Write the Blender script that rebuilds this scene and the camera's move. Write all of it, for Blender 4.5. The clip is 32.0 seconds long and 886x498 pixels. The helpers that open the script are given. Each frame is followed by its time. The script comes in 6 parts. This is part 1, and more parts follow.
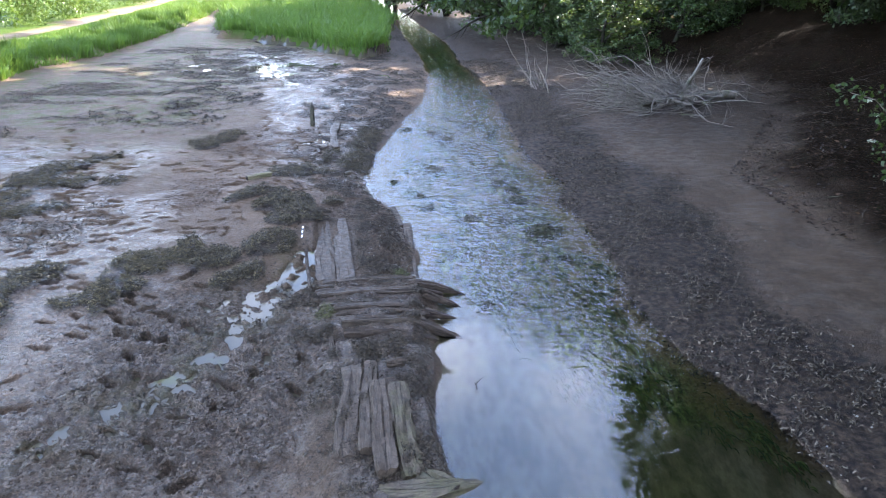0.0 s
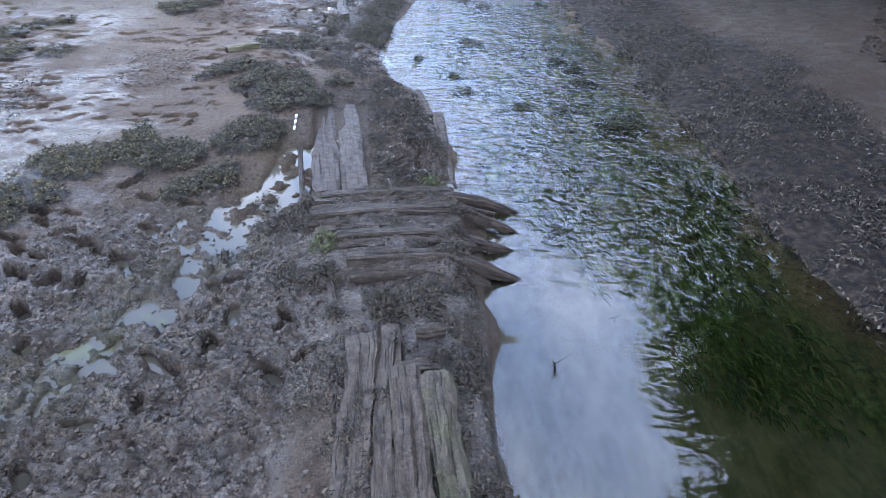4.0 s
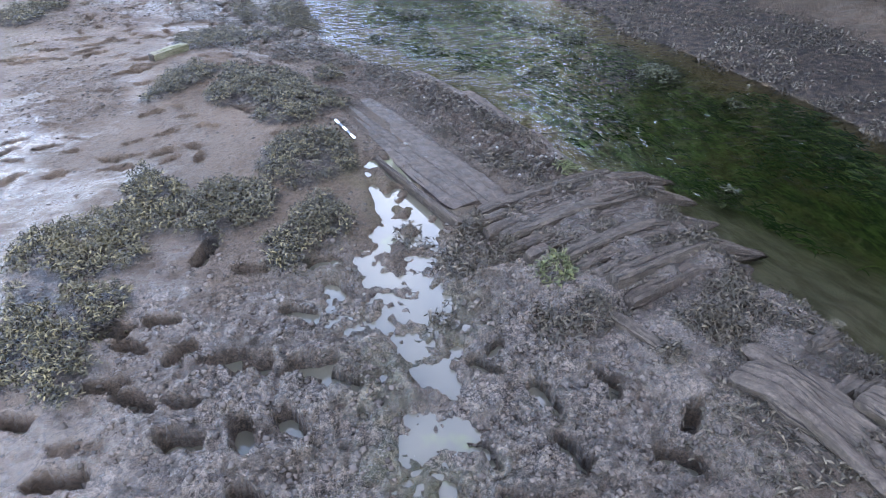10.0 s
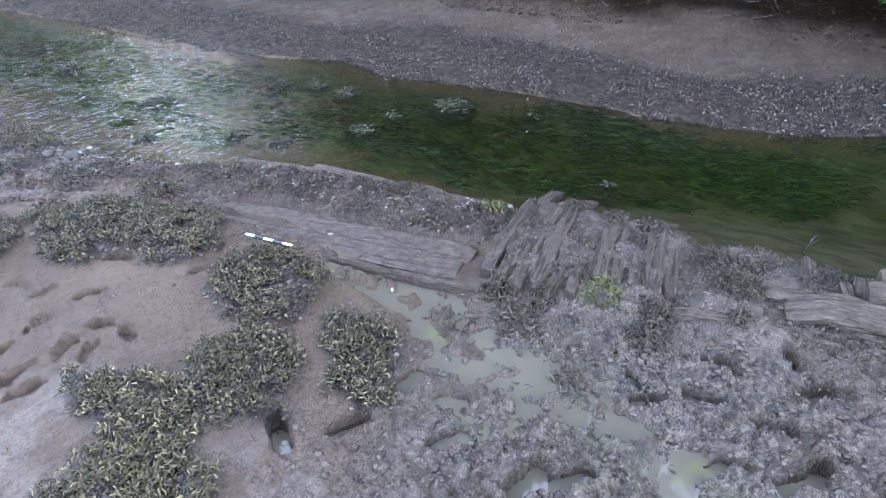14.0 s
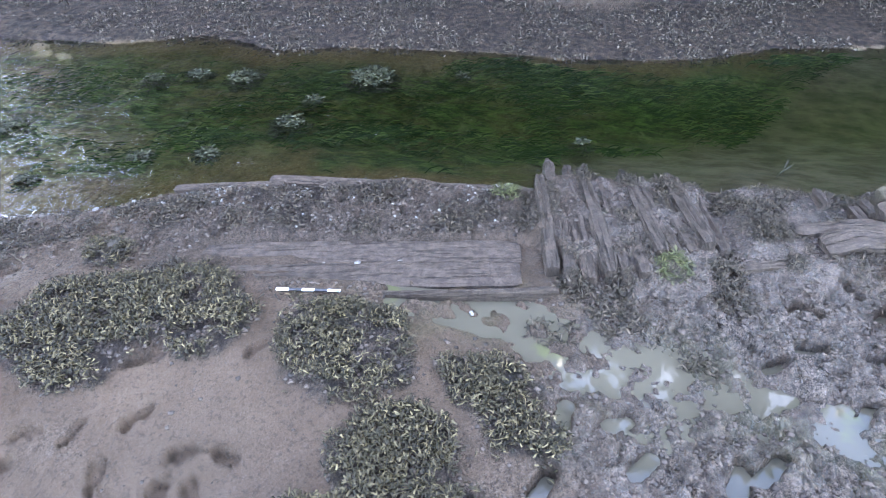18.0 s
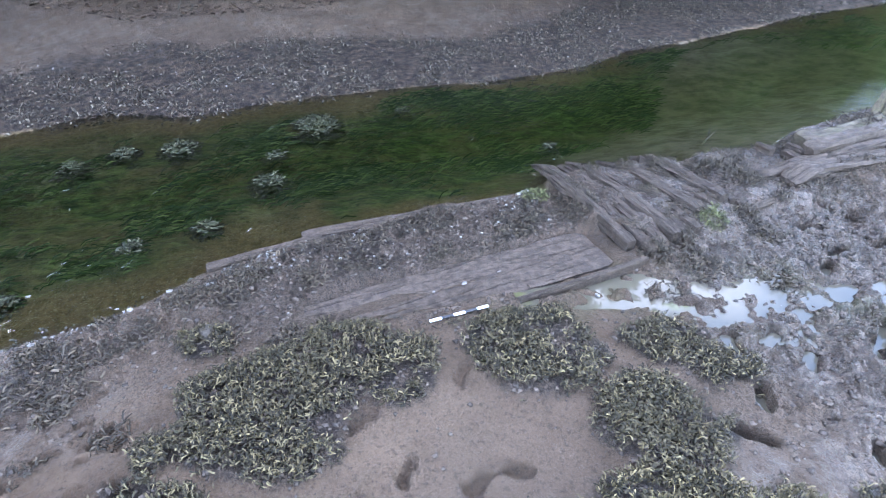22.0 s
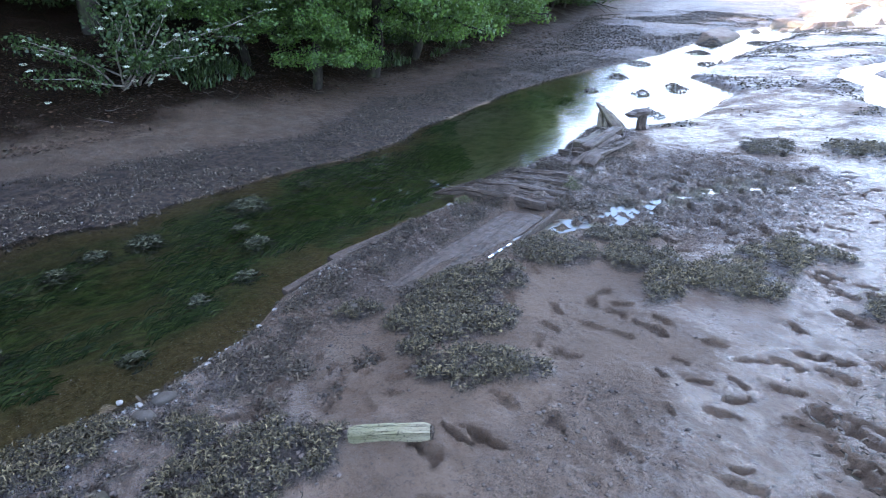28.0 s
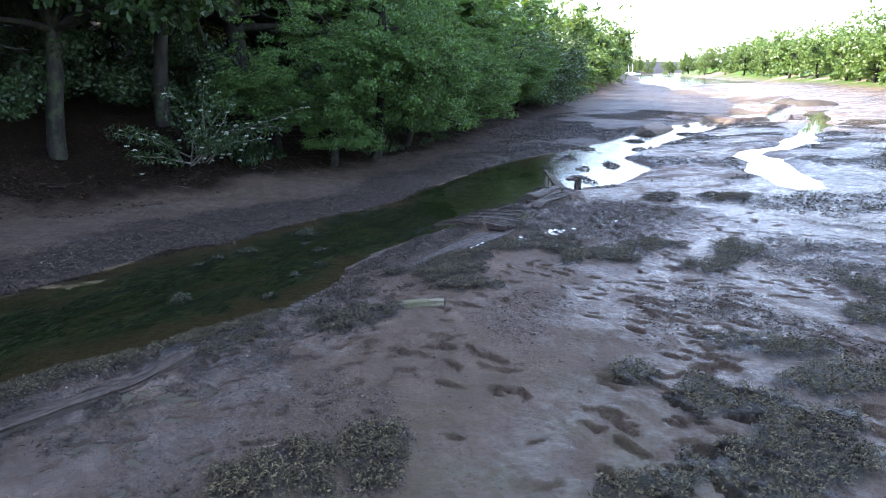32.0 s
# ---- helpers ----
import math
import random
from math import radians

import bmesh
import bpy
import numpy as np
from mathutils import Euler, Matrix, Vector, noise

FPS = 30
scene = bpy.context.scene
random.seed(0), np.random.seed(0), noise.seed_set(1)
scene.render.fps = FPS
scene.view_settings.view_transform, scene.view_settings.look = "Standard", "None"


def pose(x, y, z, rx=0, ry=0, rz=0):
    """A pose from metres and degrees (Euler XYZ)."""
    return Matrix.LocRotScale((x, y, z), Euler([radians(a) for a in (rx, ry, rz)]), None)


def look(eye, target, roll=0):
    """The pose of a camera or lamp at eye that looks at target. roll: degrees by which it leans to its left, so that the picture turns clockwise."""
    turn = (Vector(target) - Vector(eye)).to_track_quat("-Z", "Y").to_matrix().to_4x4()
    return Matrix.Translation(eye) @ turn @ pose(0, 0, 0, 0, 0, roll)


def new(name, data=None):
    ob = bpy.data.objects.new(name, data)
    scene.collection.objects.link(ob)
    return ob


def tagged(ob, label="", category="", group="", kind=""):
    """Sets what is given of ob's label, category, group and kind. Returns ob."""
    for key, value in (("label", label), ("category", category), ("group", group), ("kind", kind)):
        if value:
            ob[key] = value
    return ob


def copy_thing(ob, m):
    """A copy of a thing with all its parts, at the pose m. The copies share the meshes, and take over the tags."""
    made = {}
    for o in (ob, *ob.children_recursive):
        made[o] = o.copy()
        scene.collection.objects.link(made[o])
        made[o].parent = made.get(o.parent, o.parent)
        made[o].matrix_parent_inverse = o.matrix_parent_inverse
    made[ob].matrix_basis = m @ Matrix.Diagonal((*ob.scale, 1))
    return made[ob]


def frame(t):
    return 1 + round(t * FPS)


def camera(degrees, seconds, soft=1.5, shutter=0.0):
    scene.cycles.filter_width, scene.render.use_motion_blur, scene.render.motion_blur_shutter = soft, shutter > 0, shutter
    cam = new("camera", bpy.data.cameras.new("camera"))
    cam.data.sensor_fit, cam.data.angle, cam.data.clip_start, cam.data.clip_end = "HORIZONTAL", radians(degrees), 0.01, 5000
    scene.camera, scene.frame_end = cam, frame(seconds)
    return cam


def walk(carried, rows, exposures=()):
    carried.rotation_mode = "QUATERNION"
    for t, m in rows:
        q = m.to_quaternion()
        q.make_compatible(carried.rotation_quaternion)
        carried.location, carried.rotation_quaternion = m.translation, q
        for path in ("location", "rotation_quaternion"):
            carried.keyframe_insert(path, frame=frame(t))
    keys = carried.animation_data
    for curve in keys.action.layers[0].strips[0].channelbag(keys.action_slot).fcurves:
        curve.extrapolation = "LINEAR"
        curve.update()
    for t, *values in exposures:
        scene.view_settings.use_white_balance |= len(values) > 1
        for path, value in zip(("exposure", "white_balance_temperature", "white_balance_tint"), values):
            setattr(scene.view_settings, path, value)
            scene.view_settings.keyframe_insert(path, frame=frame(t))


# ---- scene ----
cam = camera(70.9, 32.0, 0.5)
LIGHTNESS = [(0, 3.5, 6600, 18), (8, 3.95, 6700, 18), (19, 4.65, 6450, 18), (25.5, 4.35, 6350, 18), (28, 3.8, 6050, 18), (32, 3.05, 6000, 18)]
PATH = [
    (0, (-0.045, 0.036, 5.022), (-0.057, 1.852, 4.185), 0.0),
    (0.5, (-0.012, 0.553, 4.922), (-0.037, 2.351, 4.046), 0.1),
    (1, (0.049, 1.089, 4.813), (0.003, 2.865, 3.895), 0.0),
    (1.5, (0.096, 1.567, 4.692), (0.022, 3.319, 3.731), 0.3),
    (2, (0.109, 1.961, 4.595), (0.023, 3.687, 3.588), 0.5),
    (2.5, (0.091, 2.241, 4.466), (0.005, 3.94, 3.414), 0.4),
    (3, (0.003, 2.446, 4.249), (-0.082, 4.127, 3.169), 0.3),
    (3.5, (-0.17, 2.641, 4.008), (-0.249, 4.307, 2.903), 0.2),
    (4, (-0.447, 2.774, 3.797), (-0.506, 4.427, 2.672), 0.1),
    (4.5, (-0.748, 2.888, 3.616), (-0.784, 4.539, 2.487), -0.0),
    (6.5, (-1.123, 3.269, 3.36), (-1.039, 4.91, 2.22), -1.1),
    (7, (-1.369, 3.429, 3.325), (-1.241, 5.068, 2.186), -1.1),
    (7.5, (-1.679, 3.594, 3.278), (-1.496, 5.229, 2.14), -0.9),
    (8, (-2.032, 3.741, 3.258), (-1.799, 5.367, 2.118), -0.8),
    (8.5, (-2.404, 3.912, 3.258), (-2.116, 5.533, 2.122), -0.7),
    (9, (-2.85, 4.106, 3.265), (-2.484, 5.708, 2.125), -0.7),
    (9.5, (-3.329, 4.362, 3.258), (-2.857, 5.924, 2.101), -0.9),
    (10, (-3.781, 4.63, 3.249), (-3.224, 6.154, 2.079), -0.9),
    (10.5, (-4.25, 4.83, 3.229), (-3.622, 6.318, 2.049), -0.9),
    (11, (-4.689, 4.964, 3.244), (-3.981, 6.414, 2.062), -0.8),
    (11.5, (-5.071, 5.041, 3.3), (-4.269, 6.46, 2.142), -0.8),
    (12, (-5.352, 5.195, 3.343), (-4.421, 6.572, 2.231), -1.0),
    (12.5, (-5.515, 5.419, 3.367), (-4.428, 6.711, 2.296), -1.3),
    (13, (-5.626, 5.763, 3.387), (-4.395, 6.928, 2.325), -1.4),
    (13.5, (-5.692, 6.166, 3.41), (-4.362, 7.21, 2.342), -1.3),
    (14, (-5.737, 6.56, 3.466), (-4.344, 7.496, 2.378), -1.2),
    (14.5, (-5.734, 6.857, 3.524), (-4.304, 7.699, 2.408), -1.3),
    (16.5, (-5.715, 7.881, 3.772), (-4.243, 8.446, 2.541), -1.6),
    (17, (-5.766, 8.178, 3.821), (-4.289, 8.679, 2.569), -1.6),
    (17.5, (-5.808, 8.466, 3.842), (-4.328, 8.895, 2.567), -1.6),
    (18, (-5.837, 8.651, 3.846), (-4.346, 9.008, 2.561), -1.5),
    (18.5, (-5.838, 8.793, 3.851), (-4.335, 9.078, 2.562), -1.5),
    (19, (-5.865, 8.952, 3.843), (-4.352, 9.169, 2.552), -1.5),
    (19.5, (-5.903, 9.174, 3.818), (-4.384, 9.325, 2.527), -1.3),
    (20, (-5.942, 9.466, 3.804), (-4.414, 9.545, 2.516), -1.2),
    (20.5, (-5.999, 9.844, 3.802), (-4.463, 9.835, 2.521), -1.0),
    (21, (-6.08, 10.293, 3.816), (-4.532, 10.181, 2.554), -0.6),
    (21.5, (-6.174, 10.811, 3.832), (-4.611, 10.591, 2.604), -0.3),
    (22, (-6.238, 11.36, 3.862), (-4.66, 11.029, 2.678), -0.1),
    (22.5, (-6.251, 11.823, 3.881), (-4.672, 11.382, 2.737), 0.1),
    (23, (-6.213, 12.264, 3.896), (-4.645, 11.712, 2.783), 0.2),
    (23.5, (-6.171, 12.725, 3.883), (-4.638, 12.046, 2.794), 0.4),
    (24, (-6.129, 13.071, 3.839), (-4.641, 12.287, 2.756), 0.4),
    (24.5, (-6.111, 13.413, 3.79), (-4.663, 12.549, 2.714), 0.4),
    (25, (-6.094, 13.837, 3.752), (-4.685, 12.896, 2.69), 0.4),
    (25.5, (-6.117, 14.263, 3.711), (-4.727, 13.269, 2.673), 0.5),
    (27.5, (-6.806, 15.417, 3.689), (-5.476, 14.206, 2.815), -0.4),
    (28, (-7.14, 15.7, 3.704), (-5.827, 14.443, 2.869), -0.4),
    (28.5, (-7.531, 16.013, 3.739), (-6.222, 14.728, 2.941), -0.6),
    (29, (-7.916, 16.361, 3.785), (-6.608, 15.049, 3.033), -0.6),
    (29.5, (-8.276, 16.763, 3.832), (-6.969, 15.43, 3.114), -0.5),
    (30, (-8.688, 17.217, 3.871), (-7.377, 15.87, 3.188), -0.5),
    (30.5, (-9.115, 17.7, 3.9), (-7.801, 16.339, 3.25), -0.4),
    (31, (-9.592, 18.241, 3.918), (-8.27, 16.874, 3.299), -0.5),
    (31.5, (-10.039, 18.84, 3.914), (-8.708, 17.467, 3.33), -0.5),
    (32, (-10.468, 19.479, 3.924), (-9.131, 18.1, 3.366), -0.4),
]
walk(cam, [(t, look(eye, target, roll)) for t, eye, target, roll in PATH], LIGHTNESS)
# ---- world, sun, exposure ----
SUN_AZ, SUN_EL = radians(35.0), radians(31.0)      # the sun stands behind the trees of the far bank
world = bpy.data.worlds.new("sky")
scene.world = world
world.use_nodes = True
wn, wl = world.node_tree.nodes, world.node_tree.links
sky = wn.new("ShaderNodeTexSky")
sky.sky_type, sky.sun_disc = "NISHITA", False
sky.sun_elevation, sky.sun_rotation = SUN_EL, radians(90.0) - SUN_AZ
sky.air_density, sky.dust_density, sky.ozone_density = 1.0, 0.7, 2.5
cloud_at = wn.new("ShaderNodeTexCoord")
cloud = wn.new("ShaderNodeTexNoise")
cloud.inputs["Scale"].default_value, cloud.inputs["Detail"].default_value = 2.6, 6
wl.new(cloud_at.outputs["Generated"], cloud.inputs["Vector"])
cover = wn.new("ShaderNodeMapRange")
cover.inputs[1].default_value, cover.inputs[2].default_value = 0.48, 0.76
wl.new(cloud.outputs[0], cover.inputs[0])
veil = wn.new("ShaderNodeMix")
veil.data_type = "RGBA"
veil.inputs[7].default_value = (6.0, 6.6, 7.6, 1)      # thin white cloud
wl.new(cover.outputs[0], veil.inputs[0])
wl.new(sky.outputs[0], veil.inputs[6])
wl.new(veil.outputs[2], wn["Background"].inputs[0])
wn["Background"].inputs[1].default_value = 0.15
sun = new("sun", bpy.data.lights.new("sun", "SUN"))
sun.data.energy, sun.data.angle, sun.data.color = 4.5, radians(0.5), (1.0, 0.94, 0.82)
sun_way = Vector((math.cos(SUN_AZ) * math.cos(SUN_EL), math.sin(SUN_AZ) * math.cos(SUN_EL), math.sin(SUN_EL)))
sun.matrix_world = look(sun_way * 60, (0, 0, 0))


# ---- noise and mesh helpers ----
def hash2(ix, iy, seed):
    n = (ix.astype(np.int64) * 374761393 + iy.astype(np.int64) * 668265263 + seed * 1442695041) & 0x7FFFFFFF
    n = ((n ^ (n >> 13)) * 1274126177) & 0x7FFFFFFF
    return ((n ^ (n >> 16)) & 0xFFFF) / 65535.0


def vnoise(x, y, seed=0):
    """Smooth value noise, 0 to 1."""
    x, y = np.asarray(x, float), np.asarray(y, float)
    ix, iy = np.floor(x), np.floor(y)
    fx, fy = x - ix, y - iy
    fx, fy = fx * fx * (3 - 2 * fx), fy * fy * (3 - 2 * fy)
    a, b = hash2(ix, iy, seed), hash2(ix + 1, iy, seed)
    c, d = hash2(ix, iy + 1, seed), hash2(ix + 1, iy + 1, seed)
    return (a * (1 - fx) + b * fx) * (1 - fy) + (c * (1 - fx) + d * fx) * fy


def fbm(x, y, seed=0, octaves=4):
    """Fractal noise about zero, roughly -1 to 1."""
    total, amp, norm = 0.0, 1.0, 0.0
    x, y = np.asarray(x, float), np.asarray(y, float)
    for k in range(octaves):
        total = total + amp * (vnoise(x, y, seed + 17 * k) * 2 - 1)
        norm, amp = norm + amp, amp * 0.5
        x, y = x * 0.8 * 2 - y * 0.6 * 2 + 3.7, x * 0.6 * 2 + y * 0.8 * 2 - 9.1
    return total / norm * 1.6


def smooth(a, b, v):
    t = np.clip((np.asarray(v, float) - a) / (b - a), 0, 1)
    return t * t * (3 - 2 * t)


def mesh_from(name, verts, faces, material=None, shade=True, mats=None, index=None):
    """A mesh from arrays: verts n x 3, faces m x k (all of one size)."""
    verts, faces = np.asarray(verts, np.float32), np.asarray(faces, np.int32)
    me = bpy.data.meshes.new(name)
    k = faces.shape[1]
    me.vertices.add(len(verts))
    me.vertices.foreach_set("co", verts.ravel())
    me.loops.add(faces.size)
    me.loops.foreach_set("vertex_index", faces.ravel())
    me.polygons.add(len(faces))
    me.polygons.foreach_set("loop_start", np.arange(0, faces.size, k, dtype=np.int32))
    me.polygons.foreach_set("loop_total", np.full(len(faces), k, dtype=np.int32))
    me.polygons.foreach_set("use_smooth", np.full(len(faces), shade, dtype=bool))
    for m in (mats or [material]):
        if m:
            me.materials.append(m)
    if index is not None:
        me.polygons.foreach_set("material_index", np.asarray(index, np.int32))
    me.update(calc_edges=True)
    return me


def attr(me, name, values):
    a = me.attributes.new(name, "FLOAT", "POINT")
    a.data.foreach_set("value", np.asarray(values, np.float32).ravel())


def grid_faces(nx, ny):
    i = np.arange(nx * ny).reshape(ny, nx)
    return np.stack([i[:-1, :-1], i[:-1, 1:], i[1:, 1:], i[1:, :-1]], -1).reshape(-1, 4)


def part(name, me, parent, label=""):
    ob = new(name, me)
    ob.parent = parent
    if label:
        tagged(ob, label)
    return ob


# ---- materials ----
def material(name):
    m = bpy.data.materials.new(name)
    m.use_nodes = True
    return m, m.node_tree.nodes, m.node_tree.links, m.node_tree.nodes["Principled BSDF"]


class Kit:
    """Short ways to add nodes to one material."""

    def __init__(self, name):
        self.m, self.n, self.l, self.p = material(name)
        self.out = self.n["Material Output"]

    def put(self, value, socket):
        if hasattr(value, "links") or isinstance(value, bpy.types.NodeSocket):
            self.l.new(value, socket)
        else:
            socket.default_value = value

    def coords(self, scale=(1, 1, 1), kind="pos", turn=0.0):
        if kind == "pos":
            src = self.n.new("ShaderNodeNewGeometry").outputs["Position"]
        elif kind == "uv":
            src = self.n.new("ShaderNodeUVMap").outputs[0]
        else:
            src = self.n.new("ShaderNodeTexCoord").outputs["Object"]
        mp = self.n.new("ShaderNodeMapping")
        mp.inputs["Scale"].default_value = scale
        mp.inputs["Rotation"].default_value = (0, 0, turn)
        self.l.new(src, mp.inputs[0])
        return mp.outputs[0]

    def noise(self, scale, detail=4, rough=0.6, at=None, distort=0.0):
        t = self.n.new("ShaderNodeTexNoise")
        t.inputs["Scale"].default_value, t.inputs["Detail"].default_value = scale, detail
        t.inputs["Roughness"].default_value, t.inputs["Distortion"].default_value = rough, distort
        self.l.new(at or self.coords(), t.inputs["Vector"])
        return t.outputs[0]

    def cells(self, scale, at=None, feature="F1"):
        t = self.n.new("ShaderNodeTexVoronoi")
        t.feature = feature
        t.inputs["Scale"].default_value = scale
        self.l.new(at or self.coords(), t.inputs["Vector"])
        return t.outputs["Distance"]

    def span(self, v, a, b, c=0.0, d=1.0):
        t = self.n.new("ShaderNodeMapRange")
        t.interpolation_type = "SMOOTHSTEP"
        self.put(v, t.inputs[0])
        for i, q in zip((1, 2, 3, 4), (a, b, c, d)):
            t.inputs[i].default_value = q
        return t.outputs[0]

    def math(self, op, a, b=0.0):
        t = self.n.new("ShaderNodeMath")
        t.operation = op
        self.put(a, t.inputs[0])
        self.put(b, t.inputs[1])
        return t.outputs[0]

    def mix(self, fac, a, b):
        t = self.n.new("ShaderNodeMix")
        t.data_type = "RGBA"
        self.put(fac, t.inputs[0])
        self.put(a if isinstance(a, bpy.types.NodeSocket) else (*a, 1), t.inputs[6])
        self.put(b if isinstance(b, bpy.types.NodeSocket) else (*b, 1), t.inputs[7])
        return t.outputs[2]

    def attribute(self, name):
        t = self.n.new("ShaderNodeAttribute")
        t.attribute_name = name
        return t.outputs["Fac"]

    def random(self, island=False):
        if island:
            return self.n.new("ShaderNodeNewGeometry").outputs["Random Per Island"]
        return self.n.new("ShaderNodeObjectInfo").outputs["Random"]

    def bump(self, height, strength=0.5, distance=0.01, normal=None):
        t = self.n.new("ShaderNodeBump")
        t.inputs["Distance"].default_value = distance
        self.put(strength, t.inputs["Strength"])
        self.l.new(height, t.inputs["Height"])
        if normal:
            self.l.new(normal, t.inputs["Normal"])
        return t.outputs[0]

    def done(self, color=None, rough=None, normal=None, metal=None, spec=None):
        if color is not None:
            self.put(color if isinstance(color, bpy.types.NodeSocket) else (*color, 1), self.p.inputs["Base Color"])
        if rough is not None:
            self.put(rough, self.p.inputs["Roughness"])
        if normal is not None:
            self.l.new(normal, self.p.inputs["Normal"])
        if metal is not None:
            self.p.inputs["Metallic"].default_value = metal
        if spec is not None:
            self.put(spec, self.p.inputs["Specular IOR Level"])
        return self.m


def ground_material():
    k = Kit("estuary_mud")
    big, mid, fine = k.noise(0.35, 3), k.noise(2.2, 5, 0.65), k.noise(28, 5, 0.7)
    grit = k.noise(150, 3, 0.7)
    worn = k.attribute("worn")
    mud = k.mix(k.span(mid, 0.3, 0.7), (0.108, 0.069, 0.043), (0.182, 0.122, 0.080))
    mud = k.mix(k.span(big, 0.35, 0.7, 0, 0.8), mud, (0.128, 0.088, 0.060))
    mud = k.mix(k.span(fine, 0.53, 0.62, 0, 0.55), mud, (0.044, 0.032, 0.025))
    churned = k.mix(k.span(fine, 0.50, 0.58), (0.172, 0.124, 0.090), (0.022, 0.016, 0.012))
    churned = k.mix(k.span(k.noise(5.5, 6, 0.7, None, 0.8), 0.53, 0.58, 0, 0.75), churned, (0.032, 0.024, 0.017))
    crumb = k.noise(15, 6, 0.75, None, 1.6)
    churned = k.mix(k.span(crumb, 0.53, 0.57, 0, 0.85), churned, (0.022, 0.016, 0.012))
    churned = k.mix(k.span(crumb, 0.42, 0.36, 0, 0.5), churned, (0.190, 0.142, 0.104))
    mud = k.mix(k.math("MULTIPLY", worn, 0.9), mud, churned)
    speck = k.noise(62, 4, 0.75)
    busy = k.span(k.math("ADD", worn, k.span(k.noise(1.7, 5, 0.7), 0.45, 0.7, 0, 0.6)), 0.1, 0.8, 0.3, 1.0)
    mud = k.mix(k.math("MULTIPLY", k.span(speck, 0.53, 0.58, 0, 0.8), busy), mud, (0.034, 0.024, 0.017))
    mud = k.mix(k.math("MULTIPLY", k.span(speck, 0.45, 0.40, 0, 0.6), busy), mud, (0.200, 0.147, 0.106))
    mud = k.mix(k.math("MULTIPLY", k.span(grit, 0.58, 0.62, 0, 0.65), busy), mud, (0.28, 0.235, 0.19))
    mud = k.mix(k.math("MULTIPLY", k.span(grit, 0.42, 0.38, 0, 0.75), busy), mud, (0.028, 0.021, 0.016))
    # dark also carries tree shade painted on the mud at the creek's head.
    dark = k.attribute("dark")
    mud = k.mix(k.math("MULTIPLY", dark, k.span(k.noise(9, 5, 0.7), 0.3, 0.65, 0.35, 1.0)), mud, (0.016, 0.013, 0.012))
    algae = k.math("MULTIPLY", k.attribute("algae"), k.span(k.noise(1.6, 5, 0.7), 0.42, 0.62))
    mud = k.mix(algae, mud, (0.080, 0.088, 0.026))
    bed = k.attribute("bed")
    weed = k.span(k.noise(1.1, 6, 0.75, k.coords((1.5, 0.55, 1))), 0.40, 0.60)
    tufts = k.span(k.noise(7.0, 6, 0.85, k.coords((1.3, 0.45, 1))), 0.42, 0.66)
    stones = k.mix(k.span(k.noise(14, 5, 0.7), 0.35, 0.65), (0.072, 0.049, 0.016), (0.150, 0.105, 0.042))
    stones = k.mix(k.span(k.noise(48, 3, 0.7), 0.56, 0.64, 0, 0.6), stones, (0.26, 0.23, 0.15))
    silt = k.mix(k.span(k.noise(3.5, 6, 0.75, k.coords((1.5, 0.6, 1))), 0.35, 0.65), (0.075, 0.066, 0.034), (0.185, 0.155, 0.096))
    stones = k.mix(k.attribute("silt"), stones, silt)
    green = k.mix(tufts, (0.009, 0.023, 0.006), (0.100, 0.146, 0.036))
    green = k.mix(k.span(k.noise(2.6, 6, 0.8), 0.55, 0.65, 0, 0.6), green, (0.170, 0.180, 0.078))
    deep = k.attribute("deep")
    bedcol = k.mix(k.math("MULTIPLY", k.math("ADD", k.math("MULTIPLY", weed, 0.55), 0.45), deep), stones, green)
    mud = k.mix(bed, mud, bedcol)
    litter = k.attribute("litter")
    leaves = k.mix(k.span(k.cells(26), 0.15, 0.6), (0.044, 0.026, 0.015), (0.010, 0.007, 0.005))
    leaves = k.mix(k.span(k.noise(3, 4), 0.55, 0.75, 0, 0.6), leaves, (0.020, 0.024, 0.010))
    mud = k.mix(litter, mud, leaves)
    turf = k.attribute("turf")
    mud = k.mix(turf, mud, k.mix(mid, (0.035, 0.065, 0.012), (0.075, 0.12, 0.026)))
    trail = k.attribute("trail")
    mud = k.mix(trail, mud, (0.20, 0.15, 0.11))
    soaked = k.attribute("wet")
    wet = k.math("MAXIMUM", k.math("MULTIPLY", soaked, k.span(k.noise(0.9, 5, 0.65), 0.34, 0.56)), k.span(soaked, 0.7, 1.2, 0, 0.9))
    wet = k.math("MULTIPLY", wet, k.span(k.noise(2.8, 6, 0.75, k.coords((1.0, 1.6, 1.0), turn=0.5)), 0.40, 0.56, 0.42, 1.0))
    rough = k.span(k.math("ADD", wet, k.math("MULTIPLY", k.span(fine, 0.3, 0.7), -0.15)), 0.0, 0.9, 0.58, 0.20)
    n1 = k.bump(k.noise(9, 5, 0.7), k.span(worn, 0, 1, 0.22, 1.0), 0.09)
    n2 = k.bump(fine, k.math("MULTIPLY", k.span(wet, 0, 1, 1.0, 0.8), k.span(worn, 0, 1, 0.75, 1.0)), 0.055, n1)
    n3 = k.bump(k.math("ADD", grit, k.math("MULTIPLY", speck, 1.6)), k.span(wet, 0, 1, 1.0, 0.8), 0.022, n2)
    dry = k.math("MAXIMUM", litter, turf)
    return k.done(mud, rough, n3, spec=k.math("MULTIPLY", k.span(wet, 0.1, 0.8, 0.10, 0.5), k.span(dry, 0, 1, 1.0, 0.2)))


